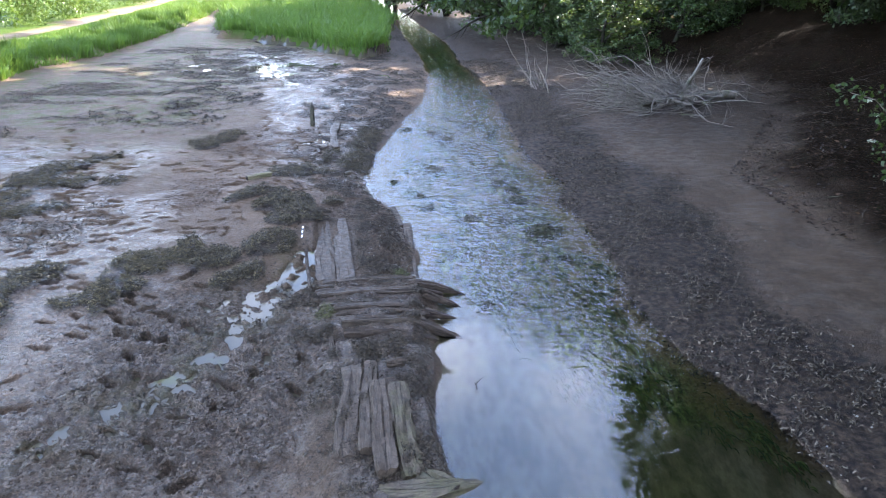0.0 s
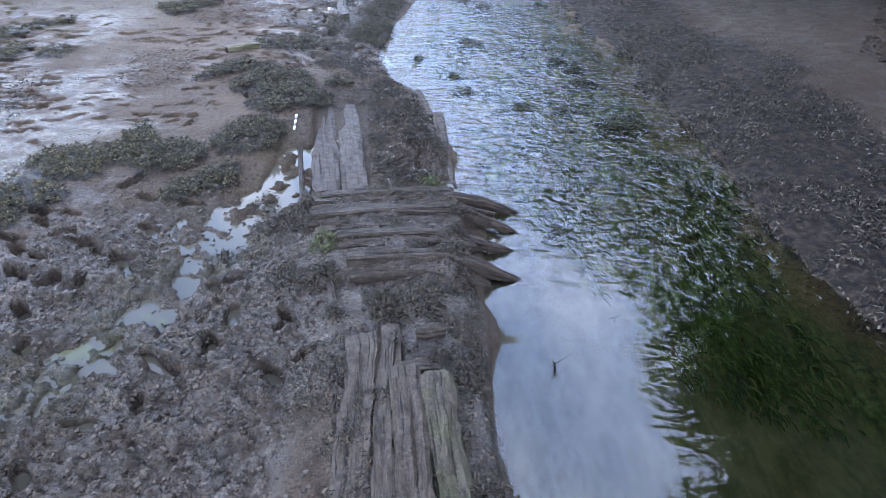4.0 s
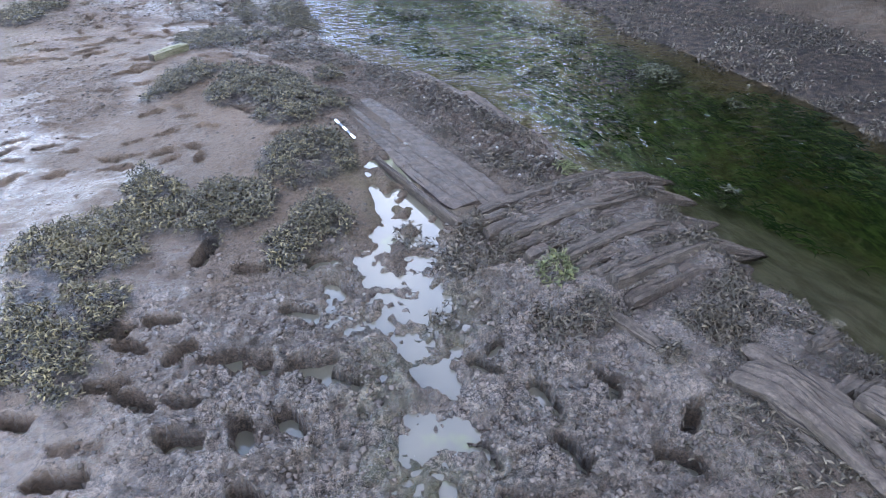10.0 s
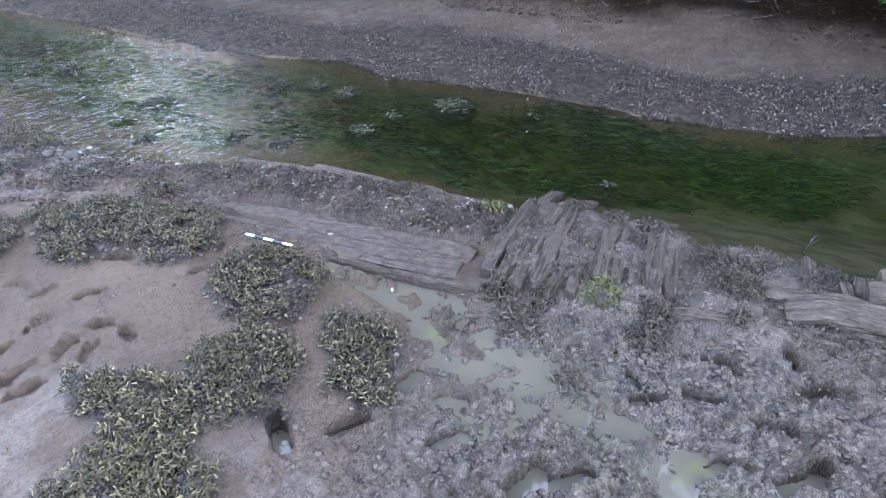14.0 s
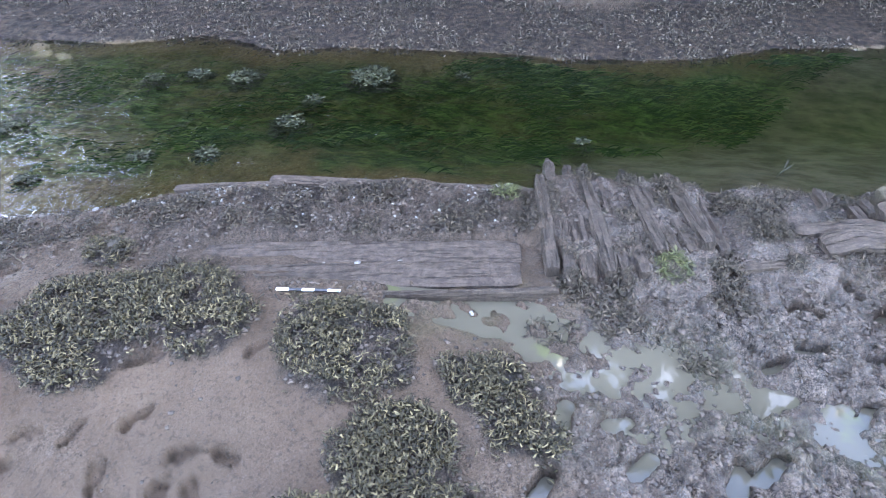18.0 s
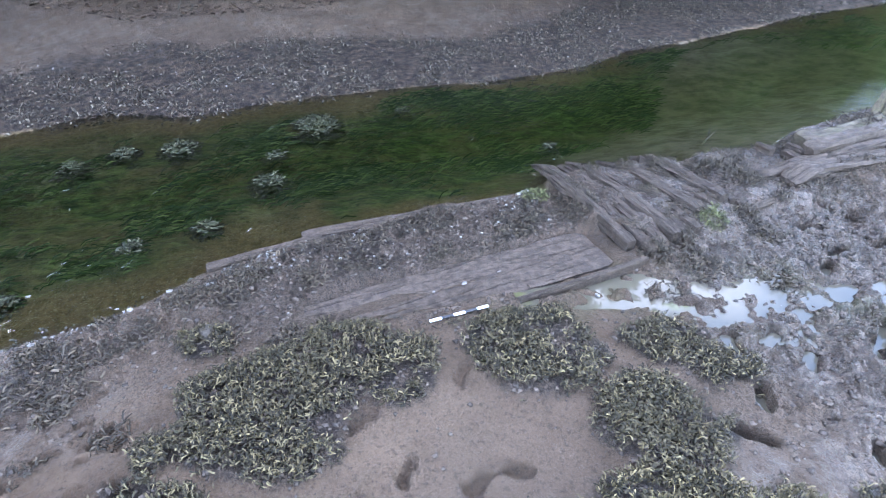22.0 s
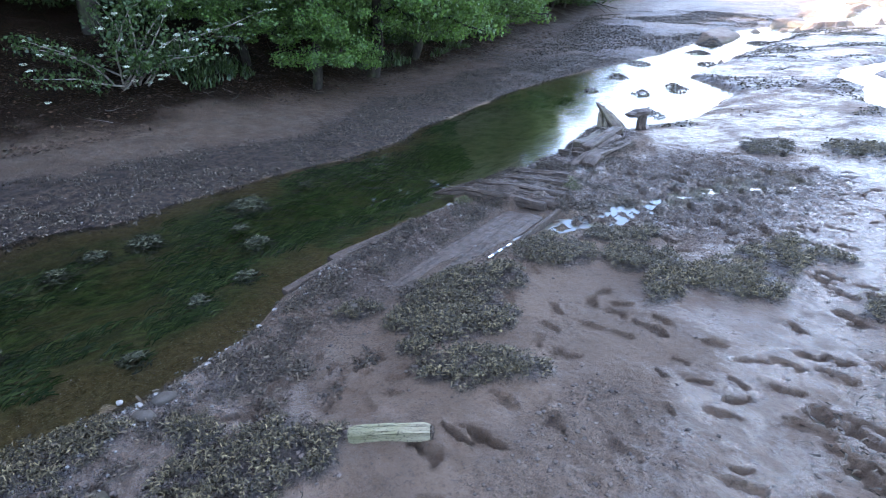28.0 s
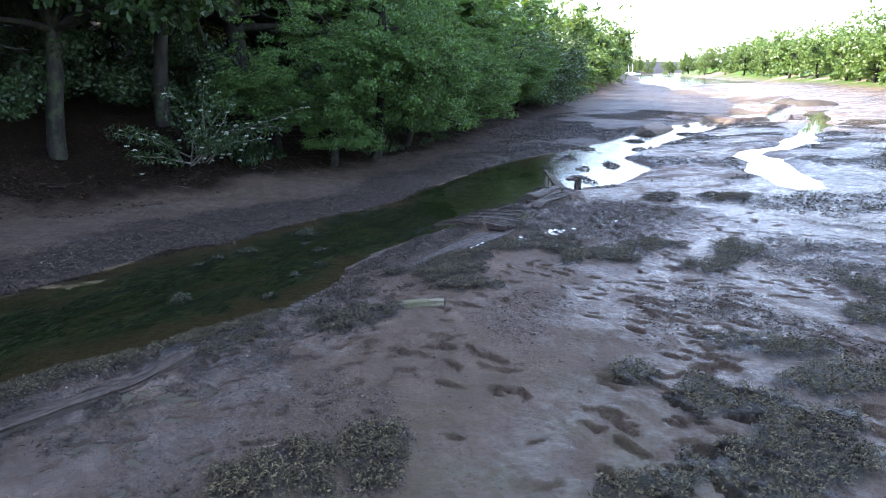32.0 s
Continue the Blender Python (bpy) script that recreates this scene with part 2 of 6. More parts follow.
def water_material():
    k = Kit("stream_water")
    k.n.remove(k.p)
    ripple = k.attribute("ripple")
    at = k.coords((0.75, 1.4, 1.0))
    wave = k.math("ADD", k.noise(4.8, 2, 0.45, at, 1.2), k.math("MULTIPLY", k.noise(1.1, 2, 0.5, at), 0.9))
    nor = k.bump(wave, ripple, 0.11)
    fres = k.n.new("ShaderNodeFresnel")
    fres.inputs["IOR"].default_value = 1.6
    k.l.new(nor, fres.inputs["Normal"])
    gloss = k.n.new("ShaderNodeBsdfGlossy")
    gloss.inputs["Roughness"].default_value = 0.012
    k.l.new(nor, gloss.inputs["Normal"])
    clear = k.n.new("ShaderNodeBsdfTransparent")
    murk = k.attribute("murk")
    k.l.new(k.mix(murk, (0.96, 0.96, 0.92), (0.74, 0.79, 0.62)), clear.inputs["Color"])
    mix = k.n.new("ShaderNodeMixShader")
    k.l.new(fres.outputs[0], mix.inputs[0])
    k.l.new(clear.outputs[0], mix.inputs[1])
    k.l.new(gloss.outputs[0], mix.inputs[2])
    k.l.new(mix.outputs[0], k.out.inputs["Surface"])
    return k.m


def pool_material():
    k = Kit("puddle_water")
    n = k.noise(14, 2, 0.5)
    k.p.inputs["IOR"].default_value = 1.33
    flat = k.n.new("ShaderNodeCombineXYZ")
    flat.inputs[2].default_value = 1.0
    slime = k.span(k.noise(1.3, 4, 0.6), 0.60, 0.68, 0, 0.5)
    return k.done(k.mix(slime, k.mix(k.noise(1.5, 4), (0.052, 0.044, 0.030), (0.088, 0.075, 0.052)), (0.088, 0.092, 0.030)), k.span(slime, 0, 0.5, 0.02, 0.15), k.bump(n, 0.03, 0.01, flat.outputs[0]))


def wood_material(name, a, b, moss=0.0, wet=0.5, mud=0.5):
    """Split, waterlogged timber; mud: how much of it a film of mud hides."""
    k = Kit(name)
    at = k.coords((1.4, 26, 26), "uv")
    grain = k.noise(3.0, 6, 0.75, at, 0.4)
    crack = k.noise(2.0, 4, 0.6, k.coords((0.7, 34, 34), "uv"), 0.2)
    blot = k.noise(5.5, 6, 0.7)
    crumb = k.noise(55, 4, 0.75)
    col = k.mix(k.span(grain, 0.38, 0.62), a, b)
    col = k.mix(k.span(crack, 0.60, 0.64, 0, 0.95), col, (0.014, 0.011, 0.010))
    film = k.span(blot, 0.62 - 0.3 * mud, 0.70 - 0.3 * mud, 0, 0.9)
    col = k.mix(film, col, k.mix(k.span(k.noise(14, 5, 0.7), 0.4, 0.6), (0.036, 0.026, 0.019), (0.084, 0.061, 0.045)))
    if moss:
        col = k.mix(k.math("MULTIPLY", k.span(k.noise(4.0, 5, 0.7), 0.38, 0.6), moss), col, (0.080, 0.088, 0.024))
    col = k.mix(k.span(crumb, 0.55, 0.61, 0, 0.7), col, (0.024, 0.018, 0.013))
    col = k.mix(k.span(crumb, 0.40, 0.35, 0, 0.4), col, (0.190, 0.145, 0.108))
    h = k.math("ADD", grain, k.math("MULTIPLY", k.span(crack, 0.56, 0.64), -1.4))
    nor = k.bump(crumb, 0.6, 0.010, k.bump(h, 0.9, 0.016))
    rough = k.span(k.noise(11, 4), 0.3, 0.7, 0.55 - 0.25 * wet, 0.68)
    return k.done(col, rough, nor, spec=0.14)


def weed_material(name, a, b, tip, gloss=0.5, spec=0.14):
    k = Kit(name)
    r = k.random(True)
    col = k.mix(k.math("POWER", r, 3.2), a, b)
    col = k.mix(k.span(k.noise(2.6, 3), 0.4, 0.7, 0, 0.6), col, tip)
    col = k.mix(k.span(k.noise(60, 3), 0.5, 0.75, 0, 0.5), col, (0.03, 0.026, 0.018))
    return k.done(col, gloss, k.bump(k.noise(120, 2), 0.3, 0.003), spec=spec)


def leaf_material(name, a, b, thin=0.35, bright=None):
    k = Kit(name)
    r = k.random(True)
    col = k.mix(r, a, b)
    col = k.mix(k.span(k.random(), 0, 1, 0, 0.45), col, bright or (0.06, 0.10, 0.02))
    k.done(col, 0.45, spec=0.35)
    tr = k.n.new("ShaderNodeBsdfTranslucent")
    k.l.new(k.mix(0.6, col, (0.16, 0.24, 0.03)), tr.inputs["Color"])
    mix = k.n.new("ShaderNodeMixShader")
    mix.inputs[0].default_value = thin
    k.l.new(k.p.outputs[0], mix.inputs[1])
    k.l.new(tr.outputs[0], mix.inputs[2])
    k.l.new(mix.outputs[0], k.out.inputs["Surface"])
    return k.m


def bark_material(name, a, b):
    k = Kit(name)
    n = k.noise(6, 6, 0.7, k.coords((1, 1, 0.25), "obj"))
    col = k.mix(k.span(n, 0.3, 0.7), a, b)
    col = k.mix(k.span(k.noise(2.5, 4), 0.5, 0.7, 0, 0.6), col, (0.05, 0.065, 0.025))
    return k.done(col, 0.85, k.bump(n, 0.7, 0.03), spec=0.1)


def stone_material(name, a, b):
    k = Kit(name)
    col = k.mix(k.random(True), a, b)
    col = k.mix(k.span(k.noise(18, 5, 0.7), 0.4, 0.7, 0, 0.6), col, (0.07, 0.056, 0.045))
    return k.done(col, 0.7, k.bump(k.noise(45, 4), 0.6, 0.010), spec=0.2)


def plain_material(name, color, rough, wear):
    k = Kit(name)
    return k.done(k.mix(k.span(k.noise(35, 5, 0.7), 0.5, 0.75, 0, 0.6), color, wear), rough, k.bump(k.noise(90, 3), 0.2, 0.002))


MUD = ground_material()
WATER = water_material()
POOL = pool_material()
TIMBER = wood_material("waterlogged_oak", (0.038, 0.027, 0.019), (0.088, 0.064, 0.046))
TIMBER_DARK = wood_material("dark_wet_oak", (0.026, 0.019, 0.014), (0.078, 0.058, 0.043), wet=0.9)
TIMBER_MUD = wood_material("mud_filmed_oak", (0.034, 0.025, 0.019), (0.060, 0.044, 0.034), wet=0.9, mud=0.8)
TIMBER_MOSS = wood_material("algae_grown_oak", (0.036, 0.028, 0.018), (0.095, 0.074, 0.048), moss=0.25)
LOG = wood_material("bleached_log", (0.135, 0.113, 0.068), (0.235, 0.205, 0.130), moss=0.35, wet=0.2, mud=-0.1)
POST = wood_material("weathered_post", (0.055, 0.050, 0.040), (0.12, 0.11, 0.088), moss=0.3, mud=0.1)
WRACK = weed_material("bladder_wrack", (0.010, 0.008, 0.004), (0.180, 0.140, 0.070), (0.036, 0.028, 0.013), 0.45, 0.14)
WRACK_GOLD = weed_material("golden_wrack", (0.012, 0.010, 0.005), (0.220, 0.170, 0.082), (0.052, 0.040, 0.018), 0.5, 0.12)
WRACK_DARK = weed_material("drab_wrack", (0.016, 0.012, 0.008), (0.115, 0.086, 0.055), (0.040, 0.030, 0.019))
WRACK_GREY = weed_material("grey_wrack", (0.024, 0.019, 0.014), (0.165, 0.134, 0.098), (0.060, 0.047, 0.035), 0.6, 0.10)
WRACK_GREEN = weed_material("green_wrack", (0.035, 0.036, 0.012), (0.120, 0.118, 0.045), (0.060, 0.062, 0.022))
WRACK_STREAM = weed_material("stream_wrack", (0.014, 0.015, 0.007), (0.075, 0.074, 0.042), (0.032, 0.033, 0.016))
BED_WEED = weed_material("stream_weed", (0.007, 0.020, 0.004), (0.110, 0.140, 0.040), (0.030, 0.052, 0.011))
CLOD = stone_material("mud_clod", (0.022, 0.016, 0.012), (0.085, 0.062, 0.046))
LEAF = leaf_material("oak_leaf", (0.006, 0.017, 0.004), (0.078, 0.155, 0.026))
# Darker copy of LEAF: shade inside the wood is put into its colour.
WOOD_LEAF = leaf_material("shade_toned_leaf", (0.007, 0.016, 0.004), (0.034, 0.064, 0.014), 0.2, (0.018, 0.034, 0.008))
# Paler copy of LEAF: sunlight on the far shores is put into its colour.
LEAF_FAR = leaf_material("sun_toned_leaf", (0.035, 0.062, 0.014), (0.130, 0.175, 0.040))
HEDGE_LEAF = leaf_material("hedge_leaf", (0.025, 0.050, 0.010), (0.060, 0.110, 0.025))
# Near-black green: deep shade under the trees is put into this colour.
FERN = leaf_material("shade_toned_fern", (0.010, 0.020, 0.005), (0.028, 0.050, 0.012), 0.15, (0.02, 0.035, 0.01))
GRASS = leaf_material("marsh_grass_blade", (0.035, 0.085, 0.010), (0.080, 0.165, 0.026), 0.4, (0.07, 0.14, 0.02))
LITTER = weed_material("dead_leaf", (0.016, 0.010, 0.007), (0.095, 0.054, 0.030), (0.030, 0.018, 0.012))
BARK = bark_material("oak_bark", (0.012, 0.010, 0.008), (0.032, 0.026, 0.021))
DEAD = bark_material("bleached_dead_wood", (0.100, 0.084, 0.070), (0.215, 0.182, 0.155))
TWIG = bark_material("dry_twig", (0.035, 0.029, 0.023), (0.110, 0.092, 0.076))
STONE = stone_material("shore_stone", (0.06, 0.053, 0.045), (0.24, 0.22, 0.19))
ROCK = stone_material("mud_coated_rock", (0.020, 0.016, 0.011), (0.042, 0.034, 0.024))
WHITE = plain_material("white_enamel", (0.82, 0.83, 0.82), 0.4, (0.45, 0.42, 0.38))
BLACK = plain_material("black_enamel", (0.025, 0.025, 0.028), 0.4, (0.12, 0.10, 0.09))
FLOWER = plain_material("cream_blossom", (0.36, 0.37, 0.27), 0.6, (0.45, 0.45, 0.3))
HULL = plain_material("boat_paint", (0.75, 0.75, 0.74), 0.35, (0.5, 0.5, 0.5))

# ---- the lie of the land ----
NEAR_Y = [-280, -140, -68, -58, -30, -23, -8.7, -5, -3.1, 0.8, 2.9, 4.0, 5.2, 6.2, 7.2, 9.3, 10.9, 12.5, 13.4, 14.6, 15.4, 18.1, 22.9, 29, 36.5, 53, 90, 140]
NEAR_X = [120, 57, 22, 12.4, 3.0, 5.2, 3.2, 2.5, 0.1, -0.3, 0.3, 0.35, -0.05, -0.18, -0.24, -0.56, -0.68, -1.2, -1.7, -2.0, -2.1, -1.85, -1.1, -0.85, -1.7, -4.2, -12, -25]
FAR_Y = [-280, -140, -68, -58, -30, -23, -19, -10, -5.2, -1.4, 1.5, 4.8, 6.0, 7.0, 8.5, 9.9, 12.0, 13.2, 14.3, 16.4, 22, 27.5, 33.3, 41.7, 53, 90, 140]
FAR_X = [150, 66, 27, 16.5, 7.2, 7.6, 7.8, 6.05, 5.9, 5.6, 5.0, 4.0, 3.7, 3.2, 2.85, 2.95, 2.75, 2.4, 2.75, 2.1, 1.9, 1.6, 0.6, -0.1, -2.2, -9, -22]
BANK_Y = [-280, -102, -54, -25, -8, -1, 2, 6, 9.2, 12.4, 14.7, 20, 25, 30, 35, 41, 60, 100, 140]
BANK_X = [150, 55, 33, 20, 11.5, 9.0, 8.6, 7.9, 7.5, 7.4, 7.2, 10.5, 12.5, 10.5, 7.0, 4.4, 1.5, -4, -14]
LEFT_Y = [-280, -178, -122, -84, -50, -20, 5, 24.5, 28, 32, 41, 59, 140]
LEFT_X = [128, 58, 27, 5, -13, -20, -19, -17.6, -18.0, -17.2, -17.8, -20.5, -40]
ISLAND = [(-14.2, 40.8), (-11, 39.2), (-7.3, 35.4), (-4.4, 32.6), (-3.3, 36.5), (-4.6, 54), (-10.5, 82), (-23, 68)]
PUDDLE = [(-2.45, 9.75), (-2.5, 9.0), (-2.85, 8.3), (-2.9, 7.4), (-3.1, 6.6), (-3.5, 5.9), (-4.2, 5.1)]
BRAID = [(-5.6, -1.2), (-4.0, -3.2), (-2.6, -6.3), (-1.6, -8), (-2.0, -13), (0.3, -26), (4, -40)]
RIDGE = [(-2.95, 10.35), (-3.1, 11.1), (-3.9, 12.6), (-4.4, 13.6)]      # the highest mud, between deck and log
DECK = [(-1.84, 8.95), (-2.25, 11.4)]
WRECK_AXIS = [(-0.35, 4.3), (-0.85, 6.5), (-1.0, 8.2), (-1.45, 10), (-1.85, 12)]

# outlines of the wrack beds on the mud
BY_WRECK = {
    "bar": [(-2.82, 10.5), (-2.72, 10.1), (-2.76, 9.75), (-3.0, 9.55), (-3.3, 9.5), (-3.52, 9.68), (-3.6, 10.0), (-3.55, 10.25), (-3.3, 10.4), (-3.05, 10.5)],
    "shard": [(-3.2, 9.33), (-3.07, 9.12), (-3.09, 8.8), (-3.2, 8.63), (-3.39, 8.67), (-3.6, 8.48), (-3.72, 8.6), (-3.68, 8.85), (-3.53, 8.93), (-3.38, 9.2)],
    "north": [(-2.75, 11.95), (-2.6, 11.65), (-2.43, 11.55), (-2.66, 11.2), (-3.02, 10.76), (-3.26, 10.78), (-3.46, 10.95), (-3.4, 11.3), (-3.48, 11.5), (-3.8, 11.48),
              (-3.92, 11.85), (-3.9, 12.14), (-3.77, 12.3), (-3.63, 12.7), (-3.42, 12.7), (-3.38, 12.5), (-3.09, 12.55), (-2.86, 12.35)],
    "knob": [(-2.3, 12.3), (-2.6, 12.25), (-2.62, 12.55), (-2.3, 12.65)],
}
ON_FLAT = {
    "middle": [(-3.6, 9.7), (-3.49, 9.45), (-3.6, 9.2), (-3.74, 9.05), (-3.94, 9.08), (-4.15, 8.9), (-4.33, 9.16), (-4.3, 9.6), (-4.12, 9.75), (-3.86, 9.83)],
    "west": [(-4.3, 9.91), (-4.35, 9.23), (-4.56, 9.16), (-4.65, 8.9), (-4.78, 8.78), (-5.0, 8.78), (-5.11, 8.69), (-5.3, 8.95), (-5.52, 9.2), (-5.45, 9.43),
             (-5.2, 9.6), (-4.8, 9.58), (-4.67, 9.76), (-4.7, 10.2), (-4.6, 10.33)],
    "spur": [(-5.35, 8.72), (-5.1, 8.68), (-4.82, 8.6), (-4.67, 8.4), (-4.72, 8.17), (-4.94, 8.09), (-4.9, 7.75), (-5.0, 7.6), (-5.23, 7.78), (-5.4, 8.08), (-5.34, 8.42)],
    "scrap": [(-5.78, 7.81), (-5.59, 8.02), (-5.37, 7.93), (-5.38, 7.73), (-5.6, 7.7)],
}
BY_LOG = {
    "hollow": [(-3.8, 12.77), (-3.84, 12.42), (-4.04, 12.26), (-4.23, 12.1), (-4.49, 12.0), (-4.62, 12.07), (-4.45, 12.45), (-4.32, 12.79), (-4.0, 12.85)],
    "log": [(-3.33, 14.9), (-3.26, 14.62), (-3.06, 14.67), (-2.79, 14.52), (-2.99, 14.32), (-3.3, 14.33), (-3.46, 13.93), (-3.88, 13.74), (-4.13, 13.9), (-4.22, 14.12), (-4.14, 14.33), (-4.18, 14.43), (-3.5, 15.02)],
    "bend": [(-2.1, 15.0), (-2.6, 14.8), (-2.88, 15.32), (-2.75, 15.7), (-2.6, 16.7), (-2.1, 16.7), (-1.95, 15.8)],
    "verge": [(-2.05, 16.9), (-2.65, 16.9), (-2.7, 19.0), (-2.0, 19.0)],
    "inner": [(-2.95, 15.4), (-3.2, 15.5), (-3.3, 16.3), (-2.98, 16.4)],
}
FAR_OUT = {
    "crest": [(-6.12, 7.35), (-6.22, 6.6), (-6.82, 6.82), (-7.04, 7.46), (-6.81, 7.93), (-6.96, 8.48), (-6.73, 9.08), (-6.22, 9.02), (-6.15, 8.61), (-6.51, 8.14)],
    "shoal": [(-2.52, 3.07), (-3.28, 2.65), (-3.63, 3.52), (-3.03, 3.89)],
    "hump": [(-3.78, 2.27), (-4.79, 1.61), (-5.01, 2.39), (-4.27, 2.97)],
    "band": [(-7.75, 11.77), (-8.25, 11.2), (-8.94, 10.82), (-9.09, 11.19), (-8.61, 11.73), (-8.05, 11.9)],
    "small": [(-7.28, 13.46), (-7.33, 13.09), (-7.71, 13.13), (-7.8, 13.47), (-7.48, 13.63)],
    "far": [(-8.2, 7.8), (-8.7, 7.7), (-9.3, 8.4), (-9.2, 8.8), (-8.7, 8.5)],
    "edge": [(-8.73, 9.63), (-9.03, 9.0), (-9.4, 8.98), (-9.5, 9.86), (-9.01, 9.94)],
}
AT_END = {
    "fan": [(-8.11, 13.58), (-8.07, 12.89), (-8.46, 12.94), (-8.95, 12.69), (-9.08, 12.94), (-9.56, 12.62), (-9.78, 13.27), (-9.95, 13.6), (-9.8, 14.04), (-9.65, 14.45),
            (-9.21, 14.75), (-9.03, 14.64), (-8.76, 14.67), (-8.61, 14.44), (-9.0, 13.72), (-8.99, 13.35), (-8.66, 13.35), (-8.51, 13.81)],
    "south": [(-8.23, 15.27), (-8.47, 15.11), (-8.72, 14.7), (-8.89, 14.75), (-8.86, 15.11), (-8.38, 15.53)],
    "pair": [(-8.78, 12.49), (-8.99, 11.76), (-9.24, 11.32), (-9.75, 11.2), (-9.9, 11.76), (-9.22, 12.47)],
    "end": [(-5.94, 17.0), (-5.95, 16.7), (-6.28, 16.62), (-6.76, 16.97), (-6.46, 17.2), (-6.48, 17.45), (-6.12, 17.75), (-5.85, 17.5)],
    "tail": [(-6.12, 16.44), (-6.3, 15.95), (-6.63, 16.03), (-7.03, 16.53), (-6.92, 16.8), (-6.55, 16.76)],
}
PATCHES = {**BY_WRECK, **ON_FLAT, **BY_LOG, **FAR_OUT, **AT_END}


def near_x(y):
    return np.interp(y, NEAR_Y, NEAR_X)


def far_x(y):
    return np.interp(y, FAR_Y, FAR_X)


def bank_x(y):
    return np.interp(y, BANK_Y, BANK_X)


def left_x(y):
    return np.interp(y, LEFT_Y, LEFT_X)


def level(y):
    """Height of the stream's surface, which falls towards the estuary."""
    return 0.17 + 0.006 * np.clip(np.asarray(y, float) - 11, 0, 60)


def line_distance(x, y, pts):
    best = np.full(np.shape(x), 1e9)
    for (x0, y0), (x1, y1) in zip(pts[:-1], pts[1:]):
        dx, dy = x1 - x0, y1 - y0
        t = np.clip(((x - x0) * dx + (y - y0) * dy) / (dx * dx + dy * dy), 0, 1)
        best = np.minimum(best, np.hypot(x - x0 - t * dx, y - y0 - t * dy))
    return best


def inside(x, y, poly):
    odd = np.zeros(np.shape(x), bool)
    for (x0, y0), (x1, y1) in zip(poly, poly[1:] + poly[:1]):
        cross = (y0 > y) != (y1 > y)
        odd ^= cross & (x < (x1 - x0) * (y - y0) / ((y1 - y0) or 1e-9) + x0)
    return odd


def patch_one(x, y, outline):
    """How much wrack of one bed lies here: 1 well inside its ragged edge, 0 outside."""
    d = line_distance(x, y, outline + outline[:1])
    return smooth(-.06, .07, np.where(inside(x, y, outline), d, -d) + .045 + .075 * fbm(x * 4.5, y * 4.5, 41, 4))


def patch_cover(x, y):
    """How much bladder wrack lies here, 0 to 1."""
    x, y = np.asarray(x, float), np.asarray(y, float)
    c = np.zeros(np.shape(x))
    for outline in PATCHES.values():
        px, py = [p[0] for p in outline], [p[1] for p in outline]
        m = (x > min(px) - .25) & (x < max(px) + .25) & (y > min(py) - .25) & (y < max(py) + .25)
        if m.any():
            c[m] = np.maximum(c[m], patch_one(x[m], y[m], outline))
    return c


def base(x, y):
    """Smooth shape of the land, with no detail."""
    x, y = np.asarray(x, float), np.asarray(y, float)
    w = level(y)
    xn, xf = near_x(y), far_x(y)
    wob = 0.12 * fbm(x * 0.9, y * 0.9, 5, 3)
    dn, df = xn - x + wob, x - xf + wob
    near = w + 0.12 * (1 - np.exp(-np.clip(dn, 0, 50) / 0.3)) + 0.055 * np.clip(dn, 0, 4) + 0.008 * np.clip(dn - 4, 0, 20)
    flat = w + 0.05 * (1 - np.exp(-np.clip(df, 0, 50) / 0.3)) + 0.022 * np.clip(df, 0, 8)
    s = x - bank_x(y)
    flat = flat + 0.20 * np.clip(s, 0, 3) + 0.42 * np.clip(s - 3, 0, 22)
    half = np.maximum((xf - xn) / 2, 0.2)
    u = np.clip(np.minimum(xf - x, x - xn), 0, None) / half
    shelf = np.clip((x - xn) / 1.7, 0, 1) ** 1.6
    bed = w - 0.03 - 0.36 * np.minimum(np.clip(u, 0, 1) ** (1.2 + 1.1 * smooth(10.2, 12.2, y) * smooth(20, 16, y)), 1 - (1 - shelf) * smooth(9.5, 7.0, y)) * (1 - 0.55 * smooth(9.5, 13.5, y) * smooth(25, 18, y))
    h = np.where(dn > 0, near, np.where(df > 0, flat, bed))
    h = h + 0.135 * np.exp(-(line_distance(x, y, RIDGE) / 0.95) ** 2) * smooth(.9, 1.9, dn)
    step = left_x(y) - x
    h = np.where(s > 0, np.minimum(h, w + 0.3 + 0.05 * s + 12 * smooth(-210, -130, y)), h)
    h = h + 0.45 * smooth(0, 1.0, step) + 0.04 * np.clip(step - 1, 0, 5) + 0.3 * np.clip(step - 9, 0, 20)
    isle = inside(x + 0.5 * fbm(x * .5, y * .5, 8, 2), y + 0.5 * fbm(x * .5, y * .5, 9, 2), ISLAND)
    h = h + np.where(isle, 0.45, 0.0)
    h = np.where(y < -105, h - 0.6 * smooth(-105, -150, y) * (step < 0) * (s < 0), h)
    return h


rng = np.random.default_rng(7)


